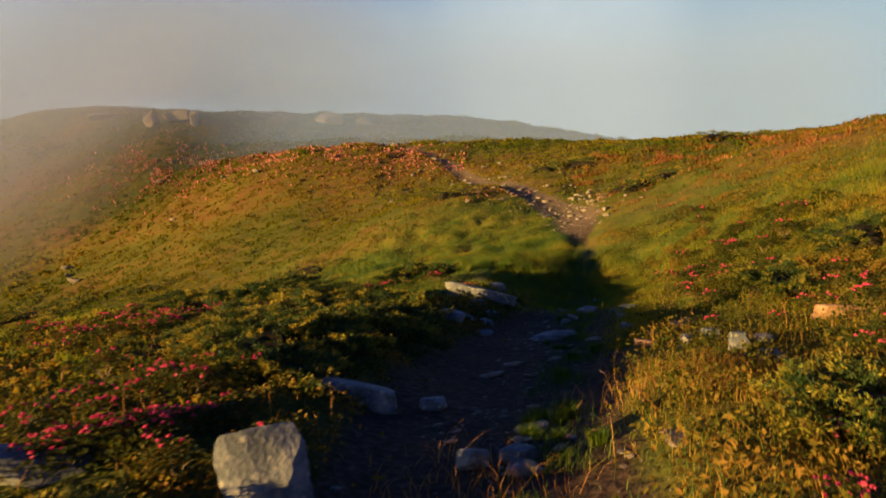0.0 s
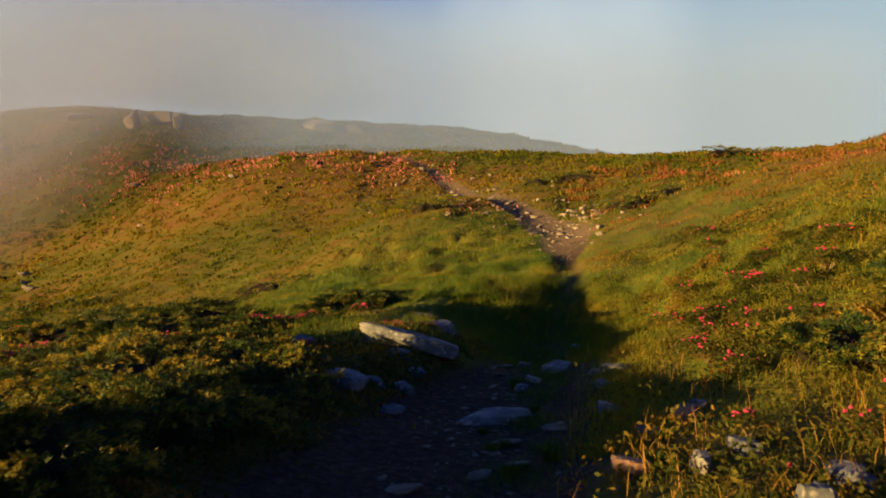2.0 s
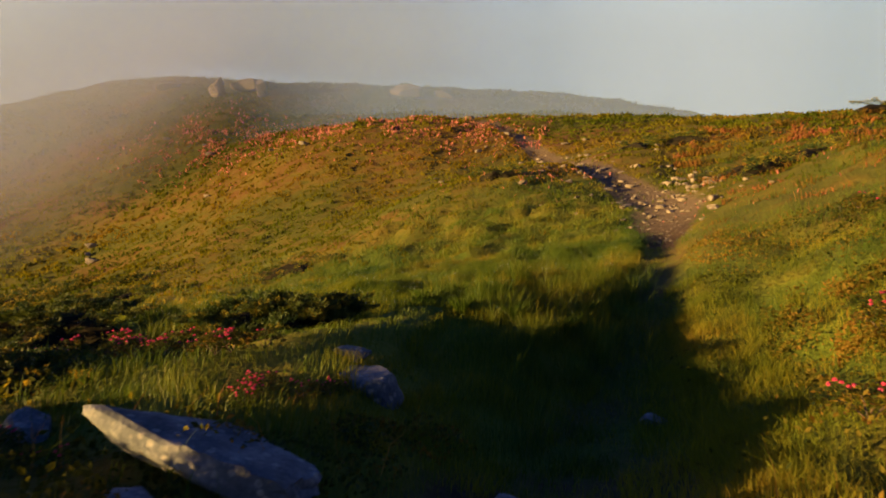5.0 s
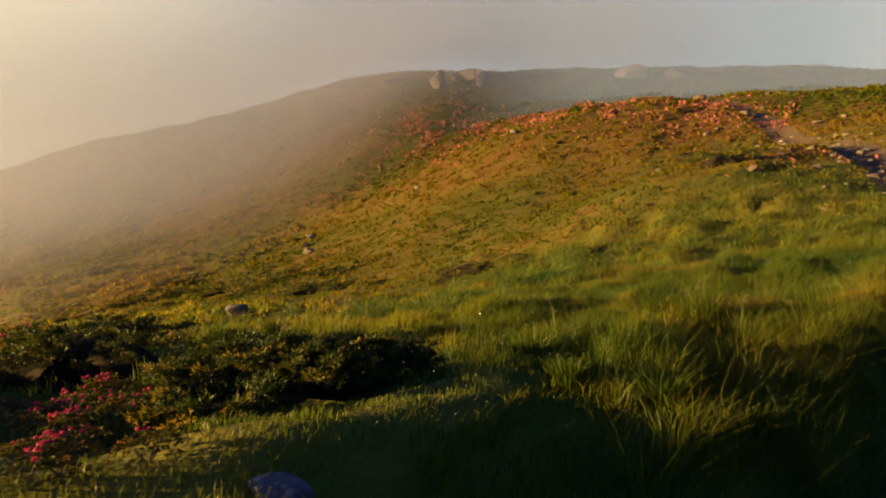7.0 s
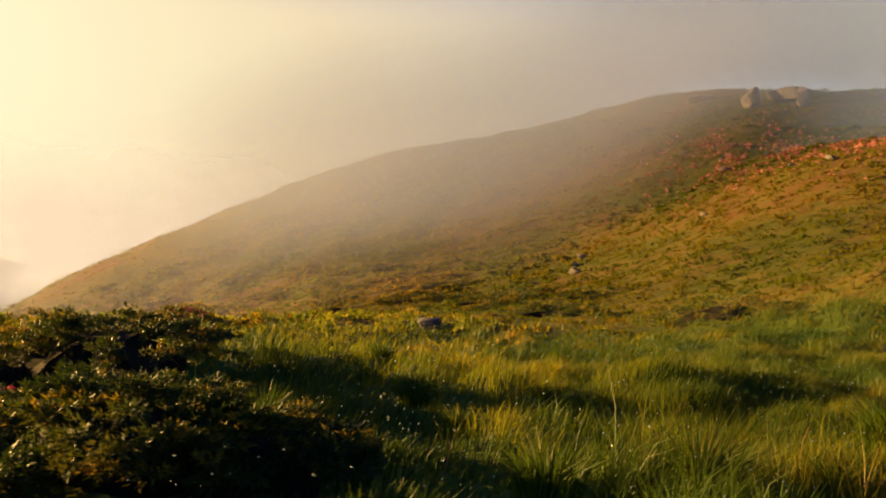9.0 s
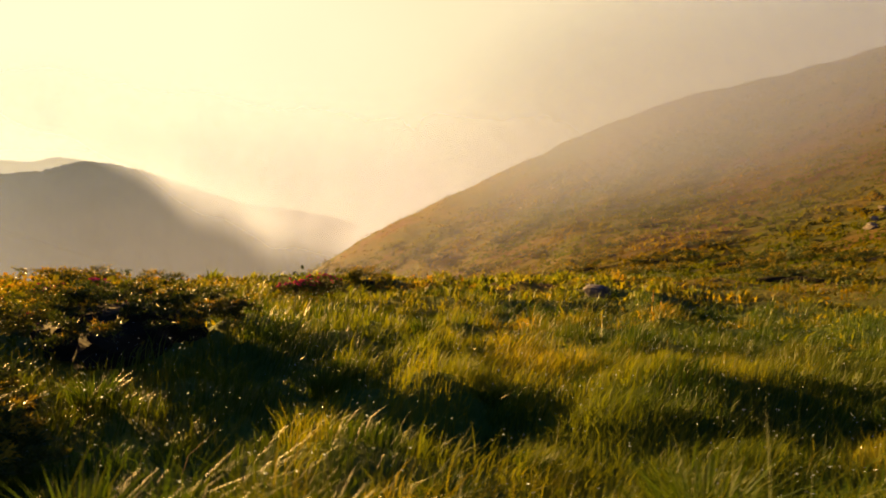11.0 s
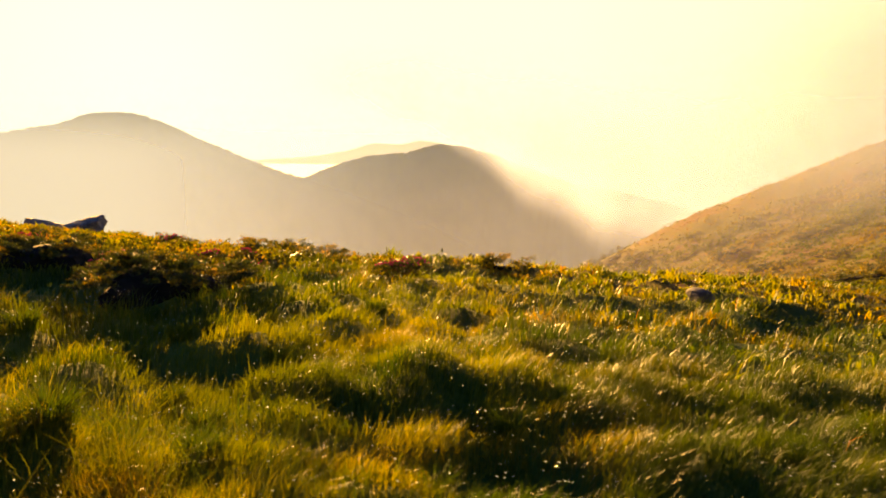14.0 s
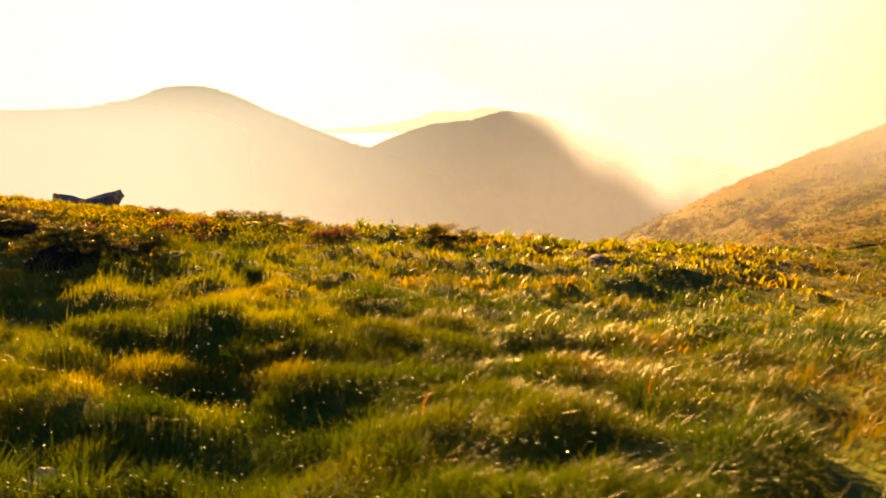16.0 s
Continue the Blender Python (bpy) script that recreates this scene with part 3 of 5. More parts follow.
ridge("mountain_south", "hazy grassy mountain with a blunt summit across the valley", [(170, -0.5), (150, -0.3), (140.5, 0.1), (135, 0.3), (131.5, 1.0), (129.5, 1.85), (127.2, 1.9), (125.5, 1.55), (123.7, 0.7), (120, -0.9), (117, -2.1), (115, -2.65), (112, -3.6), (108, -5.0), (100, -8.5)], 1650, 400, 330, 31, 60)
ridge("mountain_west", "hazy rounded mountain ridge with cloud rolling over it", [(122, -6.0), (118, -3.9), (115, -2.65), (112.5, -1.6), (110.5, -0.95), (108.5, -0.75), (107, -0.6), (105, 0.05), (103, -0.05), (101, -0.5), (99.2, -1.1), (97.5, -1.7), (96, -2.3), (94, -2.9), (91, -3.3), (87, -4.0), (82, -5.5), (70, -9.0)], 1950, 450, 360, 37, 60)
ridge("mountain_range_far", "pale far mountain range above a sea of cloud", [(126, -1.8), (121, -1.6), (118.5, -1.35), (114.5, -1.05), (112, -0.65), (110, 0.0), (109, 0.05), (107.8, -0.1), (106.3, 0.35), (105, 0.2), (103, -0.3), (100, -1.2), (96, -3.5), (92, -7)], 4300, 500, 200, 41, 60)


def curtain(name, label, centre, radius, yaw0, yaw1, low, high, material, seed, wave=3.0, lean=0.0):
    """A bank of thin mist: a wavy upright sheet on an arc round a centre."""
    a = np.linspace(yaw0, yaw1, 90)
    h = np.linspace(0, 1, 24)
    A, H = np.meshgrid(a, h)
    R = radius * (1 + wave * lump(A / 57, H * 0.2, 0.9, seed)) + lean * H
    X = centre[0] - np.sin(np.radians(A)) * R
    Y = centre[1] + np.cos(np.radians(A)) * R
    if isinstance(low, list):
        low = np.interp(A, [p[0] for p in low], [p[1] for p in low]) + 6 * lump(A, 0 * A, 8, seed + 5)
    Z = low + (high - low) * H
    ix = np.arange(A.size).reshape(A.shape)
    q = np.stack([ix[:-1, :-1], ix[:-1, 1:], ix[1:, 1:], ix[1:, :-1]], -1).reshape(-1)
    ob = net(name, np.stack([X, Y, Z], -1).reshape(-1, 3), q, np.full((len(a) - 1) * (len(h) - 1), 4), material)
    uv = ob.data.uv_layers.new(name="UVMap")
    U = np.stack([(A - yaw0) / (yaw1 - yaw0), H], -1).reshape(-1, 2)[q]
    uv.data.foreach_set("uv", U.astype(np.float32).ravel())
    return tagged(ob, label, "mist", kind="stuff")


# cloud sea behind the saddle
curtain("cloud_sea", "bright sea of cloud filling a far valley", EYE, 3300, 98, 128, -230, -92, m_cloudsea, 3, 0.01, 0)

# mist resting on the upper hill in upright layers
def mist_bank(label, centre, radius, yaw0, yaw1, tall, sink, material, widen=0.0):
    """An upright sheet of mist standing on the land, on a wide arc that may open outwards."""
    A, H = np.meshgrid(np.linspace(yaw0, yaw1, 120), np.linspace(0, 1, 24))
    radius = radius + widen * (np.hypot(A - 64, 4) + A - 64) / 2
    X, Y = centre[0] - np.sin(np.radians(A)) * radius, centre[1] + np.cos(np.radians(A)) * radius
    Z = land(X, Y) - sink + tall * H
    ix = np.arange(A.size).reshape(A.shape)
    q = np.stack([ix[:-1, :-1], ix[:-1, 1:], ix[1:, 1:], ix[1:, :-1]], -1).reshape(-1)
    ob = net("hill_mist", np.stack([X, Y, Z], -1).reshape(-1, 3), q, np.full(119 * 23, 4), material)
    U = np.stack([(A - yaw0) / (yaw1 - yaw0), H], -1).reshape(-1, 2)[q]
    ob.data.uv_layers.new(name="UVMap").data.foreach_set("uv", U.astype(np.float32).ravel())
    return tagged(ob, label, "mist", kind="stuff")


m_fog = mist("hill_fog", 0.36, 0.03, 0.75, 0.45, 0.20, (0.295, 0.39, 0.60), 0.9)
for radius in (150, 156, 163, 171):
    mist_bank("thin grey morning mist on the hilltop", (108.8, 10.8), radius, 52, 85, 22, 1.0, m_fog, 0.9)
mist_bank("warm thin haze on the hill slope", (108.8, 10.8), 147, 66, 100, 18, 1.0, mist("slope_haze", 0.16, 0.03, 0.8, 0.4, 0.3, (0.42, 0.43, 0.60), 0.9))
m_saddle = mist("saddle_mist", 0.42, 0.03, 0.75, 0.45, 0.08, (0.24, 0.36, 0.68), 0.9)
for radius in (156, 162):
    mist_bank("thin grey morning mist before the far ridge", (2, -90), radius, -14, 13, 15, 1.0, m_saddle)
# haze in the valley
curtain("valley_haze", "warm haze filling the valley", EYE, 330, 50, 195, -90, 30, mist("valley_haze", 0.20, 0.006, 0.8, 0.7, 0.1, (0.26, 0.41, 0.80), 0.9), 61, 0.02, 0)
curtain("sunlit_haze", "bright haze in the valley towards the sun", EYE, 300, 104, 230, -90, 30, mist("sunlit_haze", 0.52, 0.006, 0.85, 0.68, 0.1, (0.305, 0.465, 0.88), 0.9), 65, 0.02, 0)
curtain("rolling_cloud", "low cloud rolling over the mountain flank", EYE, 420, 60, 117, [(60, -60), (84, -78), (90, -68), (94, -55), (98, -38), (102, -11), (106, 5), (117, 28)], 62, mist("rolling_cloud", 1.5, 0.024, 0.25, 0.4, 0.32, (0.40, 0.51, 0.84), 0.7), 63, 0.02, 30)
curtain("far_haze", "pale haze before the farthest range", EYE, 2350, 92, 132, -330, 190, mist("far_haze", 0.42, 0.001, 0.9, 0.6, 0.1, (0.43, 0.57, 0.88), 0.9), 64, 0.01, 0)


# ---- stones ----
def part(name, bm, material, parent, label=""):
    me = bpy.data.meshes.new(name)
    bm.to_mesh(me)
    bm.free()
    me.materials.append(material)
    ob = new(name, me)
    ob.parent = parent
    if label:
        tagged(ob, label)
    return ob


def rock_mesh(size, seed, flat=0.0, detail=3):
    """A broken, weathered stone: blunt facets cut at random, with worn edges, pits and a rough skin."""
    rng = random.Random(seed)
    cuts = []
    for _ in range(8):
        n = Vector((rng.gauss(0, 1), rng.gauss(0, 1), rng.gauss(0, 0.8))).normalized()
        cuts.append((n, rng.uniform(0.62, 0.92)))
    for n in (Vector((1, 0, 0.1)), Vector((-1, 0.1, 0)), Vector((0, 1, 0.1)), Vector((0.1, -1, 0))):
        cuts.append((n.normalized(), rng.uniform(0.78, 0.98)))
    if flat:
        cuts.append((Vector((rng.uniform(-0.12, 0.12), rng.uniform(-0.12, 0.12), 1)).normalized(), flat))
    bm = bmesh.new()
    bmesh.ops.create_icosphere(bm, subdivisions=detail + 1, radius=1.0)
    off = Vector((rng.uniform(-50, 50), rng.uniform(-50, 50), rng.uniform(-50, 50)))
    for v in bm.verts:
        d = v.co.normalized()
        soft = sum(max(n.dot(d) / h, 0.0) ** 70 for n, h in cuts)
        p = d * min(soft ** (-1 / 70) if soft > 1e-9 else 1.3, 1.3)
        p = p * (1 + 0.05 * noise.noise(p * 1.6 + off) + 0.05 * noise.noise(p * 4.5 + off) + 0.03 * noise.noise(p * 11 + off))
        v.co = Vector((p.x * size[0], p.y * size[1], p.z * size[2]))
    for f in bm.faces:
        f.smooth = True
    me = bpy.data.meshes.new("stone")
    bm.to_mesh(me)
    bm.free()
    me.set_sharp_from_angle(angle=radians(20))
    return me


def put_stone(x, y, size, seed, material, label, turn=0, tilt=(0, 0), sink=0.35, flat=0.0, group="", name="stone"):
    me = rock_mesh(size, seed, flat, 3 if max(size) > 0.24 else 2)
    me.materials.append(material)
    ob = new(name, me)
    ob.matrix_basis = pose(x, y, float(ground(x, y)) + size[2] * (1 - 2 * sink), tilt[0], tilt[1], turn)
    return tagged(ob, label, "stone" if name == "stone" else name, group)


put_stone(-0.3, 6.02, (0.35, 0.22, 0.14), 1, m_stone, "flat grey boulder half sunk beside the trail", 8, (-4, 14), 0.14, 0.5, name="boulder")
put_stone(-0.3, 3.85, (0.27, 0.24, 0.10), 22, m_stone, "leaning pale slab standing at the trail edge", -42, (24, 68), -0.45, 0.6, name="boulder")
put_stone(-1.9, 4.3, (0.34, 0.3, 0.14), 3, m_stone, "low grey boulder under the dwarf shrubs", 30, (-4, 15), 0.3, 0.5, name="boulder")
put_stone(0.3, 12.4, (0.58, 0.3, 0.18), 4, m_stone, "long pale lichen-spotted slab tilted beside the trail", -12, (-8, 14), 0.36, 0.5, name="rock_slab")
put_stone(0.42, 14.35, (0.30, 0.26, 0.21), 5, m_stone, "rounded grey boulder in the grass", 10, (-4, 8), 0.6, 0.85, name="boulder")
put_stone(3.0, 7.2, (0.095, 0.075, 0.20), 66, m_stone, "narrow pale stone standing upright", 15, (4, -5), 0.2, 0.75)
put_stone(3.26, 7.15, (0.17, 0.13, 0.11), 7, m_stone, "pale flat-topped stone beside a standing one", -10, (6, 4), 0.25, 0.6)
put_stone(4.6, 8.8, (0.38, 0.24, 0.13), 8, m_rust, "rust-coloured flat boulder among flowering shrubs", 12, (-6, 4), 0.25, 0.6, name="boulder")
put_stone(1.41, 10.45, (0.37, 0.2, 0.07), 9, m_stone, "thin pale slab lying across the trail", 4, (4, 2), 0.25, 0.5)
put_stone(-10.3, 23.8, (0.28, 0.22, 0.12), 10, m_dark, "dark boulder in the meadow", 30, (0, 0), 0.34, name="boulder")
put_stone(1.05, 22.2, (0.15, 0.11, 0.1), 11, m_rubble, "grey stone half hidden in tall grass", 40, (12, 8), 0.2)
# lighter rubble stone stands in for haze before these dark outcrops
put_stone(-16.8, 5.3, (0.6, 0.75, 0.46), 34, m_rubble, "dark rock outcrop on the meadow rim", 20, (14, 8), 0.34, 0.75, name="rock_outcrop")
put_stone(-17.0, 3.7, (0.9, 0.85, 0.32), 37, m_rubble, "low dark rock outcrop on the meadow rim", -15, (-8, -6), 0.52, name="rock_outcrop")

small = [(0.24, 6.25, .13, .1, .07), (0.97, 4.85, .15, .1, .09), (0.7, 4.75, .11, .12, .1), (1.02, 4.62, .12, .09, .06), (2.33, 8.35, .15, .11, .07), (2.75, 8.4, .08, .07, .13), (3.06, 8.6, .14, .1, .09), (3.48, 8.05, .17, .12, .08), (1.62, 13.2, .1, .08, .06), (2.04, 12.7, .27, .16, .08), (2.44, 12.1, .09, .08, .05), (2.67, 12.05, .17, .1, .07), (2.41, 10.27, .1, .07, .05), (2.96, 9.9, .16, .1, .06), (2.6, 9.45, .13, .1, .07), (3.12, 10.15, .07, .06, .05)]
for k, (x, y, a, b, c) in enumerate(small):
    put_stone(x, y, (a, b, c), 100 + k, m_rust if k in (4, 13) else m_stone, "loose pale stone lying on the dirt trail" if k not in (4, 13) else "loose rust-tinted stone beside the trail", k * 47 % 180, (k * 13 % 17 - 8, k * 7 % 15 - 7), 0.27, 0.6, "loose stones on the trail")
below = [(0.26, 11.9, .16, .12, .1), (0.51, 11.55, .13, .1, .07), (0.44, 11.1, .14, .1, .08), (0.19, 10.9, .11, .09, .08), (0.0, 10.6, .2, .15, .12), (0.46, 10.35, .11, .09, .06), (-1.1, 12.8, .18, .12, .11), (0.1, 14.8, .16, .12, .08), (2.43, 15.4, .12, .09, .06), (-1.7, 16.6, .2, .13, .12), (2.44, 11.3, .1, .08, .06), (2.4, 10.3, .12, .09, .07), (1.61, 11.6, .08, .08, .06), (1.75, 11.9, .1, .07, .05)]
for k, (x, y, a, b, c) in enumerate(below):
    put_stone(x, y, (a, b, c), 140 + k, m_stone, "grey stone fallen beside the worn bank", k * 61 % 60 - 30, (k * 11 % 19 - 9, 8 + k * 5 % 11), 0.27, 0.55, "stones along the bank")

# stony stretch of the trail farther on, and white stones on the hill
rng = random.Random(5)
shapes = [rock_mesh((0.2, 0.15, 0.11), 200 + k, 0.6, detail=1) for k in range(6)]
for me in shapes:
    me.materials.append(m_rubble)


def strew(n, centre, spread, smallest, largest, label, group):
    for _ in range(n):
        x, y = centre[0] + rng.gauss(0, spread[0]), centre[1] + rng.gauss(0, spread[1])
        s = smallest + (largest - smallest) * 0.8 * rng.random() ** 2
        ob = new("stone", rng.choice(shapes))
        ob.matrix_basis = pose(x, y, float(ground(x, y)) + 0.03 * s, rng.uniform(-14, 14), rng.uniform(-14, 14), rng.uniform(0, 360)) @ Matrix.Diagonal((s, s, s * rng.uniform(0.7, 1.2), 1))
        tagged(ob, label, "stone", group)


strew(60, (4.0, 34.0), (0.9, 2.3), 0.3, 1.4, "sunlit pale rubble stone beside the trail", "rubble at the bend")
strew(40, (3.4, 32.5), (1.3, 2.2), 0.3, 1.2, "pale stone on the stony trail", "rubble at the bend")
strew(34, (1.2, 37.5), (1.2, 2.6), 0.4, 1.2, "pale stone on the stony trail", "rubble at the bend")
strew(70, (2.9, 32.5), (1.0, 3.0), 0.2, 0.6, "small pale stone on the stony trail", "rubble at the bend")
strew(50, (-0.4, 41.5), (1.0, 3.0), 0.25, 0.7, "small pale stone on the stony trail", "rubble at the bend")
strew(26, (-1.5, 44.5), (1.2, 3.0), 0.4, 1.4, "pale stone on the stony trail", "stones up the trail")
strew(22, (-5.5, 55), (1.4, 4.0), 0.5, 1.6, "pale stone on the stony trail", "stones up the trail")
trodden = [me.copy() for me in shapes]
for me in trodden:
    me.materials.clear()
    me.materials.append(m_gravel)
for _ in range(42):
    y = rng.uniform(3.2, 13.0)
    x = float(trail_x(y)) + rng.gauss(-0.1, 0.5) * float(trail_half(y))
    s = 0.2 + 0.7 * rng.random() ** 2
    ob = new("stone", rng.choice(trodden))
    ob.matrix_basis = pose(x, y, float(ground(x, y)) + 0.012, rng.uniform(-7, 7), rng.uniform(-4, 10), rng.uniform(0, 360)) @ Matrix.Diagonal((s, s * rng.uniform(0.7, 1.1), s * 0.4, 1))
    tagged(ob, "flat grey stone trodden into the trail soil", "stone", "stones set in the trail")
for x, y, s in [(-29.7, 60.4, 2.2), (-36.5, 64.6, 1.7), (-31.5, 62.5, 1.3), (-18.8, 53.9, 1.8), (-22.5, 56.5, 1.4), (-31.1, 48.7, 2.4), (-28.5, 45.6, 1.9), (-29.3, 46.3, 1.8), (-30.2, 47.2, 1.4), (-24.3, 51.2, 1.6), (-9.5, 62, 3.0)]:
    ob = new("stone", shapes[int(s * 10) % 6])
    ob.matrix_basis = pose(x, y, float(ground(x, y)) + 0.05 * s, 8, -6, s * 99) @ Matrix.Diagonal((s, s, s, 1))
    tagged(ob, "white weathered stone on the heath slope", "stone", "white stones on the hill")
# pale crags near the hilltop
for k, (x, y, w, h) in enumerate([(-36.9, 73.6, 0.75, 1.25), (-32.2, 73.9, 0.6, 1.1), (-34.6, 76.0, 2.2, 0.7), (-44.5, 77.0, 1.7, 0.5), (-19.0, 77.5, 1.6, 0.6), (-15.5, 78.5, 1.2, 0.5)]):
    put_stone(x, y, (w, w * 0.8, h), 230 + k, m_rubble, "pale crag showing through the mist near the hilltop", k * 40, (4, -5), 0.3, name="crag")

# pebbles on the bare soil
prng = np.random.default_rng(8)


def pebbles(n):
    vs, fs = [], []
    tet = np.array([(1, 0, -0.4), (-0.5, 0.87, -0.4), (-0.5, -0.87, -0.4), (0.5, 0.6, 0.3), (-0.8, 0.1, 0.3), (0.4, -0.7, 0.35), (0.0, 0.0, 0.6)])
    tri = [(0, 1, 3), (1, 4, 3), (1, 2, 4), (2, 5, 4), (2, 0, 5), (0, 3, 5), (3, 4, 6), (4, 5, 6), (5, 3, 6)]
    y = np.where(prng.random(n) < 0.6, prng.uniform(2, 12.5, n), prng.uniform(26, 44, n))
    x = trail_x(y) + prng.normal(0, 0.55, n) * trail_half(y)
    z = ground(x, y)
    s = prng.uniform(0.006, 0.012, n) + 0.03 * prng.random(n) ** 4 + (y > 26) * 0.02
    a = prng.uniform(0, 6.28, n)
    ca, sa = np.cos(a), np.sin(a)
    v = tet[None] * s[:, None, None] * prng.uniform(0.7, 1.3, (n, 7, 1))
    vx = v[..., 0] * ca[:, None] - v[..., 1] * sa[:, None] + x[:, None]
    vy = v[..., 0] * sa[:, None] + v[..., 1] * ca[:, None] + y[:, None]
    vz = v[..., 2] * 0.7 + z[:, None]
    verts = np.stack([vx, vy, vz], -1).reshape(-1, 3)
    f = (np.array(tri)[None] + 7 * np.arange(n)[:, None, None]).reshape(-1)
    return net("trail_pebbles", verts, f, np.full(n * len(tri), 3), m_gravel, False)


tagged(pebbles(1700), "small pebbles and gravel on the bare trail soil", "pebbles", kind="stuff")


# ---- plants ----
def blades(name, x, y, h, w, material, rng, bias=(0.06, 0.16), spread=0.32, z=None):
    """Grass blades, each a tapering strip of two lengths that bends over."""
    n = len(x)
    z = ground(x, y) - 0.015 if z is None else z
    a = rng.uniform(0, 6.283, n)
    side = np.stack([np.cos(a), np.sin(a), np.zeros(n)], -1) * (w * 0.5)[:, None]
    lean = np.stack([bias[0] + rng.normal(0, spread, n), bias[1] + rng.normal(0, spread, n), np.zeros(n)], -1) * h[:, None]
    base = np.stack([x, y, z], -1)
    up = np.zeros((n, 3))
    up[:, 2] = h
    mid = base + up * 0.58 + lean * 0.3
    tip = base + up * 0.92 + lean
    v = np.stack([base - side, base + side, mid - side * 0.75, mid + side * 0.75, tip], 1).reshape(-1, 3)
    o = 5 * np.arange(n)[:, None]
    f = np.concatenate([o + [0, 1, 3, 2], o + [2, 3, 4]], 1).reshape(-1)
    return net(name, v, f, np.tile([4, 3], n), material)


def near(x, y):
    return np.hypot(np.maximum(np.abs(x - 2.4) - 0.6, 0), np.maximum(np.maximum(y - 24, 3 - y), 0))


BUSHES = [(-4.75, 16.75, 1.25, 1.0), (-1.45, 16.25, 0.75, 0.6), (-1.3, 15.65, 0.42, 0.36), (-1.05, 16.75, 0.36, 0.34), (-3.6, 13.8, 0.9, 0.6), (-2.55, 13.75, 0.8, 0.5), (-5.6, 14.3, 0.9, 0.8)]
SHRUBBY = [(-2.4, 15.3, 1.5, 0.8), (-1.2, 14.6, 0.9, 0.5), (-3.9, 15.6, 1.0, 0.7), (-5.9, 15.6, 1.2, 0.7)]


def open_grass(x, y):
    """0 under the bushes, low among the flowering shrubs, 1 in the open meadow."""
    k = np.ones_like(x)
    for bx, by, rx, ry in BUSHES:
        k = np.where(((x - bx) / rx) ** 2 + ((y - by) / ry) ** 2 < 0.95, 0.0, k)
    for bx, by, rx, ry in SHRUBBY:
        k = np.where(((x - bx) / rx) ** 2 + ((y - by) / ry) ** 2 < 1.0, k * 0.3, k)
    return k


def wind(x, y):
    """Which way the long grass lies, changing gently over the meadow."""
    return 0.14 + 0.3 * lump(x, y, 1.3, 54), 0.26 + 0.3 * lump(x, y, 1.3, 55)


grng = np.random.default_rng(12)
n = 1500000
x, y = grng.uniform(-20, 11, n), grng.uniform(2.5, 36, n)
d = near(x, y)
keep = grng.random(n) < grassy(x, y) ** 1.3 * open_grass(x, y) * (1 - worn_at(x, y) * np.interp(y, [11, 14.2, 24, 27.5], [1.0, 0.45, 0.5, 1.0])) * np.where(x > trail_x(y), 0.75, 1.0) / (1 + (d / 5.5) ** 2)
x, y, d = x[keep], y[keep], d[keep]
tall = np.clip(0.65 + 0.65 * lump(x, y, 1.2, 31) + 0.25 * lump(x, y, 0.45, 32), 0.15, 1.6)
tall *= 1 - 0.45 * np.exp(-((x + 0.9) / 1.7) ** 4 - ((y - 16.9) / 1.4) ** 4)
even = np.exp(-((x + 1.2) / 4.0) ** 4 - ((y - 22.3) / 3.4) ** 4)
tall += even * 0.65 * (0.6 - tall)
h = (0.08 + 0.2 * tall) * grng.uniform(0.6, 1.25, len(x)) * np.interp(y, [17, 19, 27, 28], [1.0, 0.78, 0.74, 0.68])
crest = np.exp(-((x + 0.2) / 1.3) ** 4 - ((y - 15.2) / 2.2) ** 4)
h *= (0.55 + 0.45 * open_grass(x, y)) * np.interp(trail_off(x, y), [-3, -1, 0, 1, 1.8, 3.5], [1, 0.8, 0.5, 0.45, 0.55, 0.85]) * (1 - 0.62 * crest)
h *= np.where((grng.random(len(x)) < 0.1) & ((x > 0) | (y > 18.5)), 1.4, 1.0)
w = grng.uniform(0.0024, 0.005, len(x)) * (1 + d / 5)
bank = (trail_off(x, y) > 0.8) & (y < 19.5 + 3 * lump(x, y, 2.0, 46))
tagged(blades("bank_grass", x[bank], y[bank], h[bank] * 0.9, w[bank], m_bank, grng, (0.05, 0.12), 0.4), "long yellow-green grass on the bank beside the trail", "grass", kind="stuff")
x, y, h, w = x[~bank], y[~bank], h[~bank], w[~bank]
olive = (y < 20.5 + 1.5 * lump(x, y, 2.0, 48)) & (y > 18.6 + 0.6 * lump(x, y, 1.2, 59)) & (x < 0.4)
tagged(blades("meadow_grass", x[olive], y[olive], h[olive], w[olive], m_meadow, grng, wind(x[olive], y[olive]), 0.28), "long olive-green meadow grass wet with dew", "grass", kind="stuff")
x, y, h, w = x[~olive], y[~olive], h[~olive], w[~olive]
tagged(blades("meadow_grass", x, y, h, w, m_grass, grng, wind(x, y), 0.28), "long green alpine meadow grass wet with dew", "grass", kind="stuff")

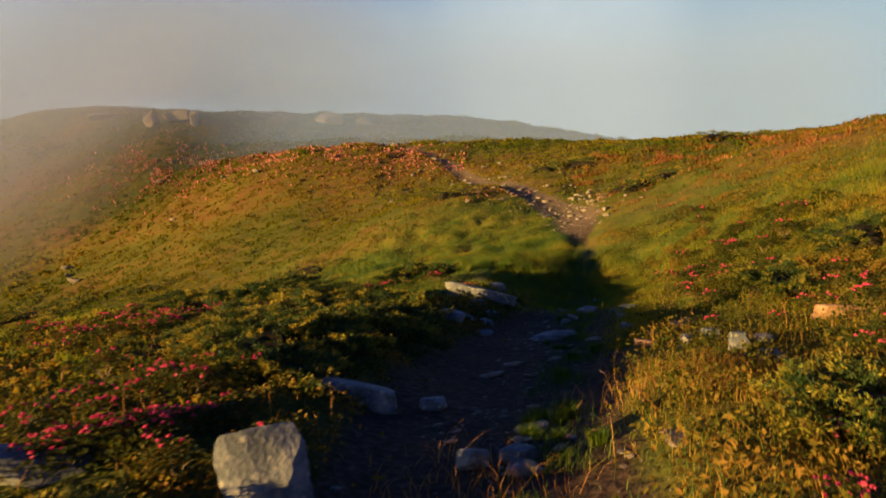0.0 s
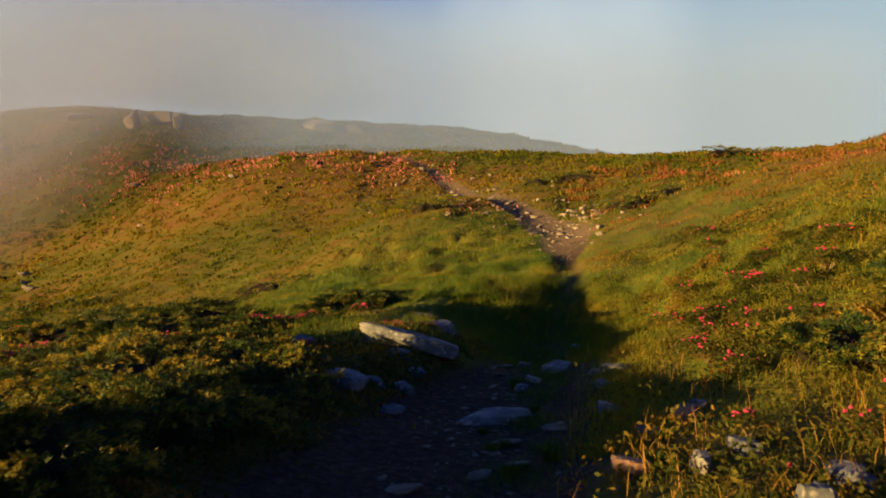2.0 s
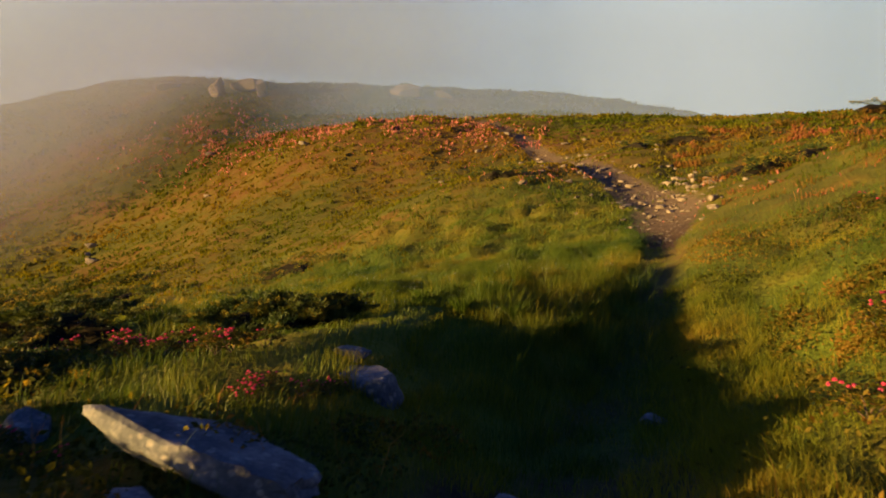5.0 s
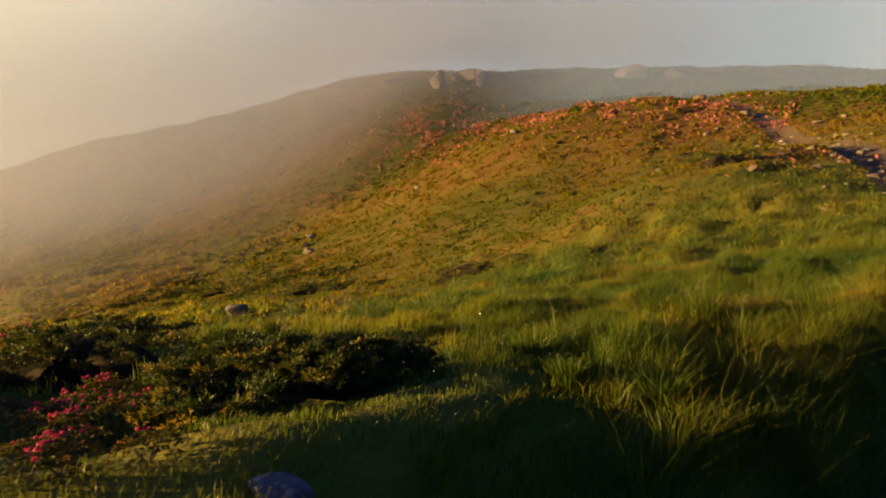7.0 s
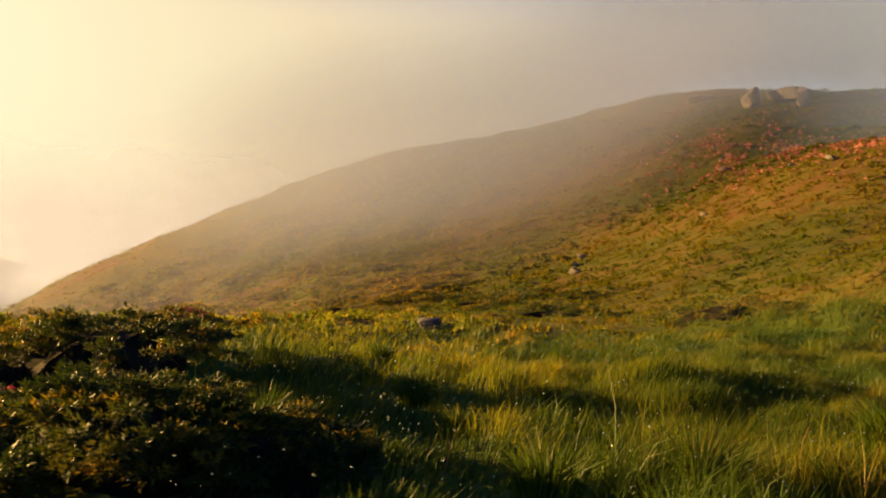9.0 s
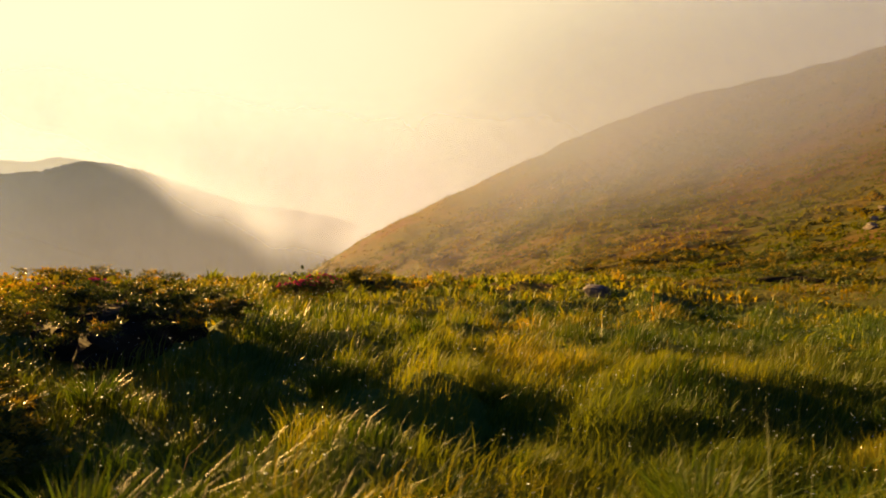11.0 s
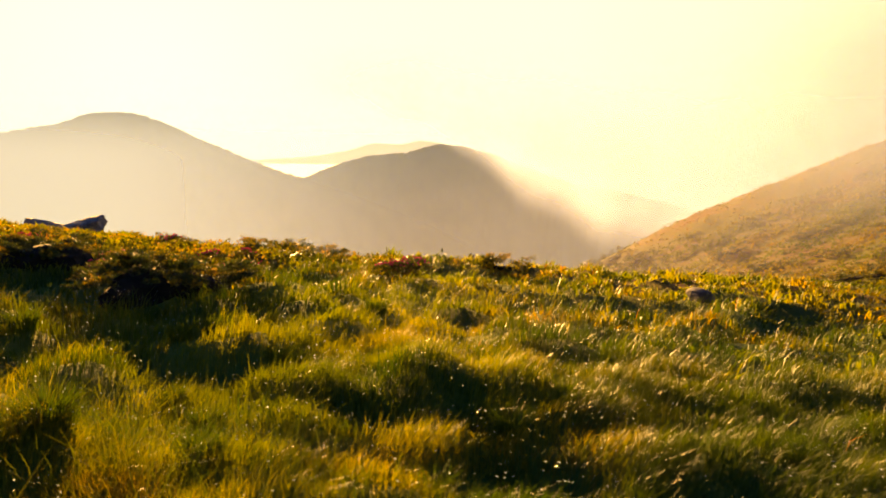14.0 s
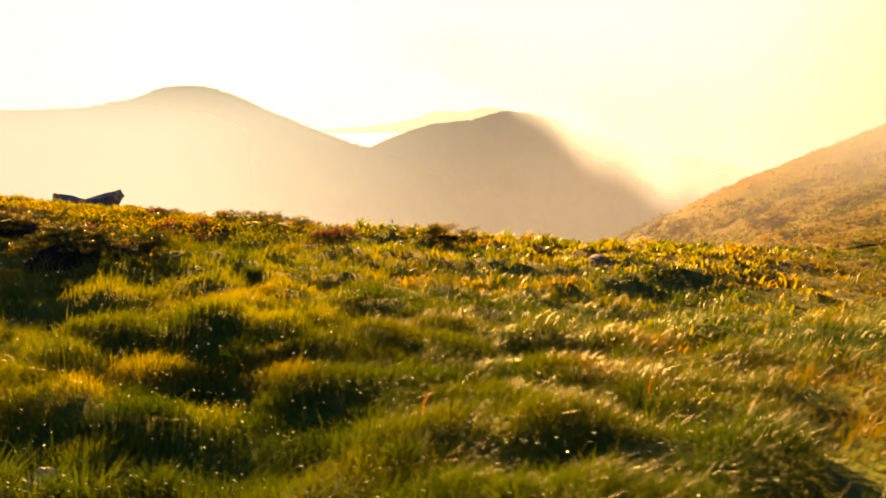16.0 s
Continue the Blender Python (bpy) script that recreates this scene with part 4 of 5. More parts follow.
# fine dense turf on the open meadow beside the trail
n = 105000
x, y = grng.uniform(-4.2, 2.6, n), grng.uniform(19.4, 26.2, n)
keep = (grng.random(n) < (1 - worn_at(x, y)) / (1 + (near(x, y) / 5) ** 2)) & (trail_off(x, y) < -0.8)
x, y = x[keep], y[keep]
h = (0.15 + 0.09 * np.clip(lump(x, y, 0.8, 56) + 0.3 * lump(x, y, 0.35, 57), -0.6, 1)) * grng.uniform(0.7, 1.2, len(x))
wd = grng.uniform(0.002, 0.0038, len(x)) * (1 + near(x, y) / 6)
# olive turf on the sun side is lighter: glare put into its colour
deep = y > 22.0 + 0.8 * lump(x, y, 1.5, 58)
for pick, material, label in ((deep, m_grass, "fine green turf of the open meadow"), (~deep, m_meadow, "fine olive-golden meadow turf, lightened to stand in for sun glare")):
    tagged(blades("meadow_turf", x[pick], y[pick], h[pick], wd[pick], material, grng, wind(x[pick], y[pick]), 0.24), label, "grass", kind="stuff")

# thin dry stalks and straw
n = 12000
x, y = grng.uniform(-9, 8, n), grng.uniform(2.5, 30, n)
keep = grng.random(n) < (0.15 + 0.85 * np.clip(lump(x, y, 2.3, 41), 0, 1)) * (1 - worn_at(x, y)) * np.where(y > 13, 0.03, 1.0)
x, y = x[keep], y[keep]
h = grng.uniform(0.12, 0.36, len(x))
tagged(blades("dry_stalks", x, y, h, np.full(len(x), 0.005) * (1 + near(x, y) / 8), m_dry, grng, spread=0.3), "thin straw-coloured dry grass stalks", "grass", kind="stuff")
n = 60000
x, y = grng.uniform(2.2, 9.5, n), grng.uniform(3, 27, n)
keep = (grng.random(n) < np.clip(0.35 + 0.6 * lump(x, y, 1.7, 43), 0, 1) * (1 - worn_at(x, y)) * np.interp(y, [3, 7, 10, 12.5], [0.35, 0.6, 0.3, 0.0])) & (trail_off(x, y) > 1.15)
x, y = x[keep], y[keep]
tagged(blades("golden_grass", x, y, grng.uniform(0.1, 0.34, len(x)), grng.uniform(0.004, 0.008, len(x)), m_golden, grng, spread=0.35), "tall golden-green grass on the bank", "grass", kind="stuff")
x, y = grng.uniform(1.5, 4.2, 9000), grng.uniform(2.8, 7.5, 9000)
keep = (trail_off(x, y) > 1.05) & (grng.random(9000) < 0.55 + 0.5 * lump(x, y, 0.6, 45))
x, y = x[keep], y[keep]
green = grng.random(len(x)) < 0.6
tagged(blades("short_grass", x[green], y[green], grng.uniform(0.05, 0.2, green.sum()), grng.uniform(0.004, 0.007, green.sum()), m_grass, grng, spread=0.45), "short green grass beside the trail", "grass", kind="stuff")
x, y = x[~green], y[~green]
tagged(blades("short_golden_grass", x, y, grng.uniform(0.05, 0.17, len(x)), grng.uniform(0.004, 0.007, len(x)), m_golden, grng, spread=0.5), "short golden-brown grass beside the trail", "grass", kind="stuff")
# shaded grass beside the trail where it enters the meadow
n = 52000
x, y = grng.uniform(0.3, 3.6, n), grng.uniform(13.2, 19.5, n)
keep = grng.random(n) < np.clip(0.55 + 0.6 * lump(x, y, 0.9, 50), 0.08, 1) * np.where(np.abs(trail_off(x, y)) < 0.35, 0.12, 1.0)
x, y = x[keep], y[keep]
# lighter meadow colour makes up for the dark shade here
tagged(blades("shaded_grass", x, y, grng.uniform(0.07, 0.2, len(x)) * (0.6 + 0.5 * np.clip(lump(x, y, 0.9, 50), 0, 1)), grng.uniform(0.004, 0.007, len(x)), m_meadow, grng, (0.05, 0.14), 0.45), "grass over the trail, coloured lighter to lift its shade", "grass", kind="stuff")
# longer arching grass where the trail enters the meadow, in clumps whose tips reach the sun
n = 42000
x, y = grng.uniform(-0.3, 2.5, n), grng.uniform(15.4, 21.0, n)
clump = np.clip(0.35 + 0.8 * lump(x, y, 0.7, 52) + 0.3 * lump(x, y, 0.3, 53), 0, 1.2)
keep = grng.random(n) < clump * open_grass(x, y) * np.where(np.abs(trail_off(x, y)) < 0.5, 0.25, 1.0) * np.interp(y, [15.4, 16.4, 19.5, 21], [0.4, 1, 1, 0.2]) * (x > np.interp(y, [15.4, 17.0, 18.0], [1.1, 0.8, -0.3]))
x, y, clump = x[keep], y[keep], clump[keep]
tagged(blades("arching_grass", x, y, (0.14 + 0.16 * clump) * grng.uniform(0.7, 1.25, len(x)) * np.where(grng.random(len(x)) < 0.18, 1.6, 1.0), grng.uniform(0.0035, 0.006, len(x)), m_grass, grng, (0.08, 0.16), 0.5), "long arching green grass beside the trail", "grass", kind="stuff")
# short green grass between the two ruts and along the trail's edges
n = 26000
y = grng.uniform(3.4, 15.2, n)
x = np.interp(y, [p[0] for p in MEDIAN], [p[1] for p in MEDIAN]) + grng.normal(0, 0.17, n)
keep = grng.random(n) < np.clip(0.35 + 0.9 * lump(x, y, 1.3, 47), 0.02, 1) * np.interp(y, [3.4, 6, 9, 13, 15.2], [0.8, 0.35, 0.55, 0.8, 1.0])
x, y = x[keep], y[keep]
tagged(blades("short_grass", x, y, grng.uniform(0.04, 0.13, len(x)), grng.uniform(0.0035, 0.006, len(x)), m_grass, grng, spread=0.5), "short green grass between the trail's ruts", "grass", kind="stuff")
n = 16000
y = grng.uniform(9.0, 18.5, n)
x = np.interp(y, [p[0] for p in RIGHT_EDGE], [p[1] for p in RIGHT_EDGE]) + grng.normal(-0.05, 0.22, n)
# same lighter colour, again chosen to lift the shade
tagged(blades("edge_grass", x, y, grng.uniform(0.05, 0.17, n), grng.uniform(0.0035, 0.006, n), m_meadow, grng, spread=0.45), "grass creeping over the trail's edge, lightened against the shade", "grass", kind="stuff")
# pale flakes whose colour stands in for sun glints on dew
n = 17000
x, y = grng.uniform(-9, 2.6, n), grng.uniform(16, 26, n)
keep = grng.random(n) < (1 - worn_at(x, y)) ** 2 * np.interp(y - 0.6 * x, [15, 19], [0.05, 1.0]) * grassy(x, y) * np.clip(0.35 + 0.5 * lump(x, y, 1.5, 44), 0.05, 1) / (1 + ((near(x, y)) / 7) ** 2)
x, y = x[keep], y[keep]
glint_z = ground(x, y) + grng.uniform(0.12, 0.32, len(x))
GLINTS = (np.stack([x, y, glint_z], -1), grng.normal(0, 1, (len(x), 3)), grng.uniform(0.004, 0.009, len(x)))
# straw by the standing stone and at the trail's near end
x = np.concatenate([grng.normal(2.75, 0.55, 1600), grng.normal(0.75, 0.3, 220)])
y = np.concatenate([grng.normal(6.2, 0.5, 1600), grng.normal(4.3, 0.4, 220)])
tagged(blades("straw_patch", x, y, grng.uniform(0.08, 0.22, len(x)), np.full(len(x), 0.005), m_dry, grng, spread=0.6), "patch of bleached straw beside the trail", "grass", kind="stuff")


def tussock_mesh(seed, n, h, r):
    rr = np.random.default_rng(seed)
    a, q = rr.uniform(0, 6.283, n), np.sqrt(rr.random(n)) * r
    x, y = np.cos(a) * q, np.sin(a) * q
    hh = h * rr.uniform(0.6, 1.2, n)
    lean = np.stack([np.cos(a), np.sin(a), 0 * a], -1) * (rr.uniform(0.1, 0.7, n) * hh)[:, None]
    s = rr.uniform(0, 6.283, n)
    side = np.stack([np.cos(s), np.sin(s), 0 * s], -1) * 0.0035
    base = np.stack([x, y, 0 * x - 0.02], -1)
    up = np.stack([0 * x, 0 * x, hh], -1)
    v = np.stack([base - side, base + side, base + up * 0.6 + lean * 0.3 - side, base + up * 0.6 + lean * 0.3 + side, base + up * 0.9 + lean], 1).reshape(-1, 3)
    o = 5 * np.arange(n)[:, None]
    return v, np.concatenate([o + [0, 1, 3, 2], o + [2, 3, 4]], 1).reshape(-1), np.tile([4, 3], n)


tussocks = []
for k in range(4):
    ob = net("grass_tussock", *tussock_mesh(300 + k, 260, 0.30, 0.13), m_grass)
    tussocks.append(tagged(ob, "dense arching tussock of green grass", "grass tussock", "grass tussocks by the trail"))
spots = [(0.75, 17.8), (1.36, 22.45), (1.34, 22.1), (1.2, 22.6), (1.5, 22.3), (1.35, 6.1), (1.5, 9.6), (1.3, 10.0), (2.5, 8.5), (2.2, 6.1), (1.75, 10.7), (2.65, 9.1), (1.1, 5.3), (1.5, 5.0), (1.9, 7.6)]
spots += [(float(np.interp(yy, [p[0] for p in MEDIAN], [p[1] for p in MEDIAN])) + grng.normal(0, 0.15), yy) for yy in grng.uniform(5.2, 13.5, 11)]
spots += [(grng.uniform(-5, 1.2), grng.uniform(16, 25)) for _ in range(34)]
spots += [(0.44, 18.8), (0.76, 19.3), (1.15, 18.6), (0.5, 16.9), (-0.1, 17.6), (1.5, 17.3), (0.1, 18.3), (1.0, 17.1), (1.7, 18.0), (-0.5, 18.9), (0.3, 19.6), (1.3, 19.6)]
for k, (x, y) in enumerate(spots):
    x, y = float(x), float(y)
    s = float(grng.uniform(0.45, 0.85)) * (0.6 if y < 14 else 1.35 if k >= len(spots) - 12 else 1.0)
    m = pose(x, y, float(ground(x, y)), 0, 0, k * 77)
    if k < 4:
        tussocks[k].matrix_basis = m
    else:
        ob = copy_thing(tussocks[k % 4], m)
        ob.scale = (s, s, s)


def leaves(centres, normals, size, rng, long=1.9):
    """Diamond-shaped leaves, two triangles each, at given places, facing roughly along the given directions."""
    n = len(centres)
    t = rng.normal(0, 1, (n, 3))
    nn = normals / (np.linalg.norm(normals, axis=1, keepdims=True) + 1e-9)
    t -= nn * (t * nn).sum(1, keepdims=True)
    t /= np.linalg.norm(t, axis=1, keepdims=True) + 1e-9
    b = np.cross(nn, t)
    s = size[:, None]
    v = np.stack([centres - t * s * long * 0.5, centres + b * s * 0.5 + nn * s * 0.12, centres + t * s * long * 0.5, centres - b * s * 0.5 + nn * s * 0.12], 1).reshape(-1, 3)
    f = (4 * np.arange(n)[:, None] + [0, 1, 2, 3]).reshape(-1)
    return v, f, np.full(n, 4)


srng = np.random.default_rng(19)
tagged(net("dew_glints", *leaves(*GLINTS, srng, 1.4), m_glint, False), "tiny pale flakes standing in for sun glints on dew", "grass heads", kind="stuff")


def carpet(name, n, box, accept, height, size, material, label, tilt=0.7):
    """Low heath cover: leaves standing in small cushions over the ground."""
    x, y = srng.uniform(box[0], box[1], n), srng.uniform(box[2], box[3], n)
    k = srng.random(n) < accept(x, y)
    x, y = x[k], y[k]
    cushion = np.clip(0.5 + 0.6 * lump(x, y, 0.8, 71) + 0.35 * lump(x, y, 0.33, 72), 0, 1.3)
    hh, ss = height(x, y), size(x, y)
    z = ground(x, y) + hh * cushion * np.sqrt(srng.random(len(x))) + 0.01
    nrm = np.stack([srng.normal(0, tilt, len(x)), srng.normal(0, tilt, len(x)), np.ones(len(x)) * 0.6], -1)
    ob = net(name, *leaves(np.stack([x, y, z], -1), nrm, ss * srng.uniform(0.6, 1.3, len(x)), srng), material, False)
    return tagged(ob, label, "dwarf shrubs", kind="stuff")


carpet("bank_shrubs", 60000, (-1.8, 1.3, 3.4, 14), lambda x, y: ((trail_off(x, y) < -0.82) & (trail_off(x, y) > -1.6)) * (0.35 + 0.65 * np.clip(0.5 + lump(x, y, 0.7, 75), 0, 1)), lambda x, y: 0.13 + 0 * x, lambda x, y: 0.022 + 0 * x, m_rhodo, "low dark shrubs on the shaded face of the bank", 1.0)
carpet("bank_leaf_cover", 70000, (3.5, 7.5, 10.5, 18), lambda x, y: np.clip(0.25 + 1.3 * lump(x, y, 1.1, 76), 0, 1) * (trail_off(x, y) > 1.7), lambda x, y: 0.24 + 0 * x, lambda x, y: 0.024 + 0 * x, m_shrub, "low leafy bilberry shrubs on the sunny bank", 1.1)
# near heath: left of the trail, and the right bank
carpet("dwarf_shrub_carpet", 420000, (-13, 9.5, 1.0, 22), lambda x, y: np.clip(1 - 1.5 * grassy(x, y), 0, 1) * (1 - worn_at(x, y)) ** 2 * np.where((x < 0) & (y < 13), 0.6, 1.0) * np.where((trail_off(x, y) < 0) & (trail_off(x, y) > -1.35) & (y < 14), 0.9, 1.0) / (1 + (near(x, y) / 6) ** 2), lambda x, y: np.where((trail_off(x, y) < 0) & (trail_off(x, y) > -1.4) & (y < 14), 0.09, np.where((x < 0) & (y < 13), 0.17, 0.24)), lambda x, y: 0.024 * (1 + near(x, y) / 9), m_shrub, "low carpet of bilberry and heath shrubs", 1.2)


def tufts(name, n, box, accept, height, width, material, label, size=1.5):
    """Low heath seen from afar: short broad sprigs gathered in cushions."""
    x, y = srng.uniform(box[0], box[1], n), srng.uniform(box[2], box[3], n)
    k = srng.random(n) < accept(x, y)
    x, y = x[k], y[k]
    along, down = 0.95 * x - 0.31 * y, 0.31 * x + 0.95 * y
    cushion = np.clip(0.55 + 0.3 * lump(x, y, size, 73) + 0.55 * lump(along * 0.28, down, size * 0.7, 75) + 0.25 * lump(x, y, size * 0.4, 74), 0.08, 1.5)
    ob = blades(name, x, y, height(x, y) * cushion * srng.uniform(0.7, 1.2, len(x)), width(x, y), material, srng, (0, 0.1), 0.5)
    return tagged(ob, label, "dwarf shrubs", kind="stuff")


def far_accept(x, y):
    d = near(x, y)
    return (d > 5) * (1 - 0.9 * worn_at(x, y)) * (0.4 + 0.6 * (1 - grassy(x, y))) / (1 + (d / 26) ** 2)


def bloom(x, y):
    """Where the heath stands in pink flower on the hill."""
    band = np.exp(-((y - 53 + 0.33 * x) / 4.5) ** 2) * (x < -3) / (1 + np.exp(-(x + 36) * 0.6))
    far_right = 0.4 * np.exp(-(((x - 9) / 4) ** 2 + ((y - 31) / 4) ** 2)) + 0.5 * np.exp(-(((x + 1.5) / 2.5) ** 2 + ((y - 37) / 2.0) ** 2))
    return np.clip(band + far_right, 0, 1) * np.clip(lump(x, y, 5.5, 81) * 1.0 + lump(x, y, 1.5, 82) * 0.5 + 0.42, 0, 1)


def rim(x, y):
    """The strip of low heath along the edge of the meadow."""
    return ((x > -20) & (x < -3.5) & (y < 27 + 1.5 * lump(x, y, 2.5, 49))).astype(float)


tufts("rim_heath", 60000, (-20, -3.5, 6, 30), lambda x, y: rim(x, y) * far_accept(x, y), lambda x, y: 0.13 + 0.0060 * near(x, y), lambda x, y: 0.012 + 0.0034 * near(x, y), m_meadow, "olive and golden low heath along the meadow rim")
tufts("heath_cover", 540000, (-72, 27, 6, 74), lambda x, y: far_accept(x, y) * (1 - rim(x, y)), lambda x, y: 0.11 + 0.0032 * near(x, y), lambda x, y: 0.012 + 0.0033 * near(x, y), m_hill, "brown and green heath covering the hillside")
tufts("heath_cover_far", 46000, (-125, 40, 10, 112), lambda x, y: (near(x, y) > 42) * 0.9, lambda x, y: 0.22 + 0 * x, lambda x, y: 0.27 + 0 * x, m_hill, "brown heath on the far hillside", 3.0)
tufts("heather_patches", 90000, (3.6, 16, 12, 46), lambda x, y: np.clip(1.6 * lump(0.4 * x + 0.2 * y, y, 1.6, 85) + 0.7 * lump(x, y, 0.8, 86) - 0.25, 0, 1) * np.interp(y, [12, 18, 24, 30], [0.12, 0.2, 0.8, 1.0]) * (trail_off(x, y) > 1.5), lambda x, y: 0.17 + 0.006 * near(x, y), lambda x, y: 0.010 + 0.0030 * near(x, y), m_heather, "patches of reddish-brown heather on the grassy slope", 0.9)
tufts("pink_heath_bloom", 170000, (-44, 16, 26, 74), lambda x, y: bloom(x, y) * 0.6, lambda x, y: 0.14 + 0.0040 * near(x, y), lambda x, y: 0.015 + 0.0026 * near(x, y), m_bloom, "drifts of pink rhododendron flowers on the hillside")


def juniper_foliage(seed, sprays, rx, ry, rz, big=1.0, lit_ends=0.65):
    """Needle sprays in plumes that arch outwards over a low spreading mound, with dark gaps between them."""
    rr = np.random.default_rng(seed)
    plumes, each = max(sprays // 13, 24), 13
    az = rr.uniform(0, 6.283, plumes)
    q = np.sqrt(rr.random(plumes)) * 0.92
    wob = 1 + 0.22 * np.sin(az * 3 + seed) + 0.14 * np.sin(az * 7 + 2 * seed)
    px, py = np.cos(az) * q * rx * wob, np.sin(az) * q * ry * wob
    dome = np.clip(1 - q ** 2.6, 0, 1) ** 0.6
    pz = rz * (0.10 + 0.80 * dome * (0.75 + 0.25 * np.sin(px * 5 / rx + seed) * np.cos(py * 4 / ry))) * (0.62 + 0.38 * rr.random(plumes) ** 0.5)
    turn = az + rr.normal(0, 0.5, plumes)
    rise = rr.uniform(0.2, 0.85, plumes)
    head = np.stack([np.cos(turn), np.sin(turn), rise], -1)
    head /= np.linalg.norm(head, axis=1, keepdims=True)
    across = np.stack([-np.sin(turn), np.cos(turn), 0 * turn], -1)
    reach = rr.uniform(0.20, 0.42, plumes) * big * min(1.0, 0.55 + 0.5 * min(rx, ry))
    # side sprigs along each plume, alternating, flat like a feather
    s = (np.arange(each) + rr.random((plumes, each))) / each
    flip = np.where(np.arange(each) % 2 == 0, 1.0, -1.0)[None] * rr.uniform(0.5, 1.0, (plumes, each))
    root = np.stack([px, py, pz], -1)[:, None] + head[:, None] * (s * reach[:, None])[..., None]
    root[..., 2] -= 0.28 * reach[:, None] * s ** 2
    out = head[:, None] * 0.75 + across[:, None] * flip[..., None] * 0.8 + rr.normal(0, 0.16, (plumes, each, 3))
    out /= np.linalg.norm(out, axis=2, keepdims=True)
    length = (0.15 - 0.09 * s) * big * rr.uniform(0.7, 1.25, (plumes, each))
    root, out, length, s = root.reshape(-1, 3), out.reshape(-1, 3), length.reshape(-1), s.reshape(-1)
    sprays, per = len(root), 19 if big < 1.5 else 11
    t = rr.random((sprays, per))
    jit = rr.normal(0, 1, (sprays, per, 3))
    c = root[:, None] + out[:, None] * (t * length[:, None])[..., None] + jit * 0.012 * big * (1.25 - t)[..., None]
    nd = out[:, None] * 0.9 + jit * 0.5
    nd /= np.linalg.norm(nd, axis=2, keepdims=True)
    side = np.cross(nd, rr.normal(0, 1, nd.shape))
    side /= np.linalg.norm(side, axis=2, keepdims=True) + 1e-9
    ln = rr.uniform(0.020, 0.040, (sprays, per, 1)) * big
    tri = np.stack([c - side * 0.006 * big, c + side * 0.006 * big, c + nd * ln], 2)
    lush = np.repeat(rr.random(plumes) < lit_ends, each)
    tip = (t > 0.4) & (lush & (s > 0.35))[:, None]
    return [(v.reshape(-1, 3), np.arange(v.size // 3), np.full(v.size // 9, 3)) for v in (tri[~tip], tri[tip])]


def tube(a, b, r0, r1, sides=6):
    bm = bmesh.new()
    ends = []
    a, b = Vector(a), Vector(b)
    mid = (a + b) / 2 + Vector((0, 0, 0.04))
    for p, r in ((a, r0), (mid, (r0 + r1) / 2), (b, r1)):
        ends.append([bm.verts.new(p + Vector((math.cos(k * 6.283 / sides) * r, math.sin(k * 6.283 / sides) * r, 0))) for k in range(sides)])
    for lo, hi in zip(ends, ends[1:]):
        for k in range(sides):
            bm.faces.new((lo[k], lo[(k + 1) % sides], hi[(k + 1) % sides], hi[k]))
    return bm


def slope_turn(x, y, reach):
    """The turn that lays a thing on the slope of the ground."""
    dx = float(ground(x + reach, y) - ground(x - reach, y)) / (2 * reach)
    dy = float(ground(x, y + reach) - ground(x, y - reach)) / (2 * reach)
    return Vector((0, 0, 1)).rotation_difference(Vector((-dx, -dy, 1)).normalized()).to_matrix().to_4x4()


def juniper(x, y, rx, ry, rz, seed, label, sprays=None, turn=0.0, group="junipers", big=1.0, lit_share=0.8):
    root = new("juniper_bush")
    sprays = int((sprays or 620 * rx * ry + 260) * 0.55)
    needles, tips = juniper_foliage(seed, sprays, rx, ry, rz, big, lit_share)
    net("foliage", *needles, m_juniper, False).parent = root
    lit_ends = net("sunlit_tips", *tips, m_tips, False)
    lit_ends.parent = root
    tagged(lit_ends, "yellow-green branch ends coloured as if sunlit")
    rr = random.Random(seed)
    # near-black mound added inside to give the bush its inner shade
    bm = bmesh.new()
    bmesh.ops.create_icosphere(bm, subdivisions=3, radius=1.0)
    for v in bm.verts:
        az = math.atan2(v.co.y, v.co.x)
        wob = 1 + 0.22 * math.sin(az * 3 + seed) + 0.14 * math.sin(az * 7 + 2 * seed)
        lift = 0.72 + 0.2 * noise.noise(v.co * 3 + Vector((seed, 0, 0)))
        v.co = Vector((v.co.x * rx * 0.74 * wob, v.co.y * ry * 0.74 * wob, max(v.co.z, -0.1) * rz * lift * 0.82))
    part("shade_core", bm, m_inner, root, "dark solid core standing in for inner shade")
    for k in range(5):
        a = k * 1.257 + rr.uniform(-0.4, 0.4)
        q = rr.uniform(0.45, 0.75)
        part("branch", tube((0, 0, -0.03), (math.cos(a) * q * rx, math.sin(a) * q * ry, rz * rr.uniform(0.25, 0.5)), 0.022, 0.007), m_bark, root)
    root.matrix_basis = Matrix.Translation((x, y, float(ground(x, y)) - 0.04)) @ slope_turn(x, y, rx * 0.8) @ pose(0, 0, 0, 0, 0, turn)
    return tagged(root, label, "juniper", group)


juniper(-4.75, 16.75, 1.2, 0.95, 0.64, 1, "large dark spreading juniper bush in the meadow", 3400, lit_share=0.25)
juniper(-1.55, 16.3, 0.6, 0.5, 0.52, 2, "spreading juniper bush at the meadow edge", 2600, lit_share=0.25)
juniper(-1.3, 15.65, 0.42, 0.36, 0.38, 5, "low juniper bush with golden branch ends at the meadow edge", 1500, lit_share=0.5)
juniper(-1.05, 16.75, 0.36, 0.34, 0.42, 6, "low juniper bush with golden branch ends at the meadow edge", 1400, lit_share=0.5)
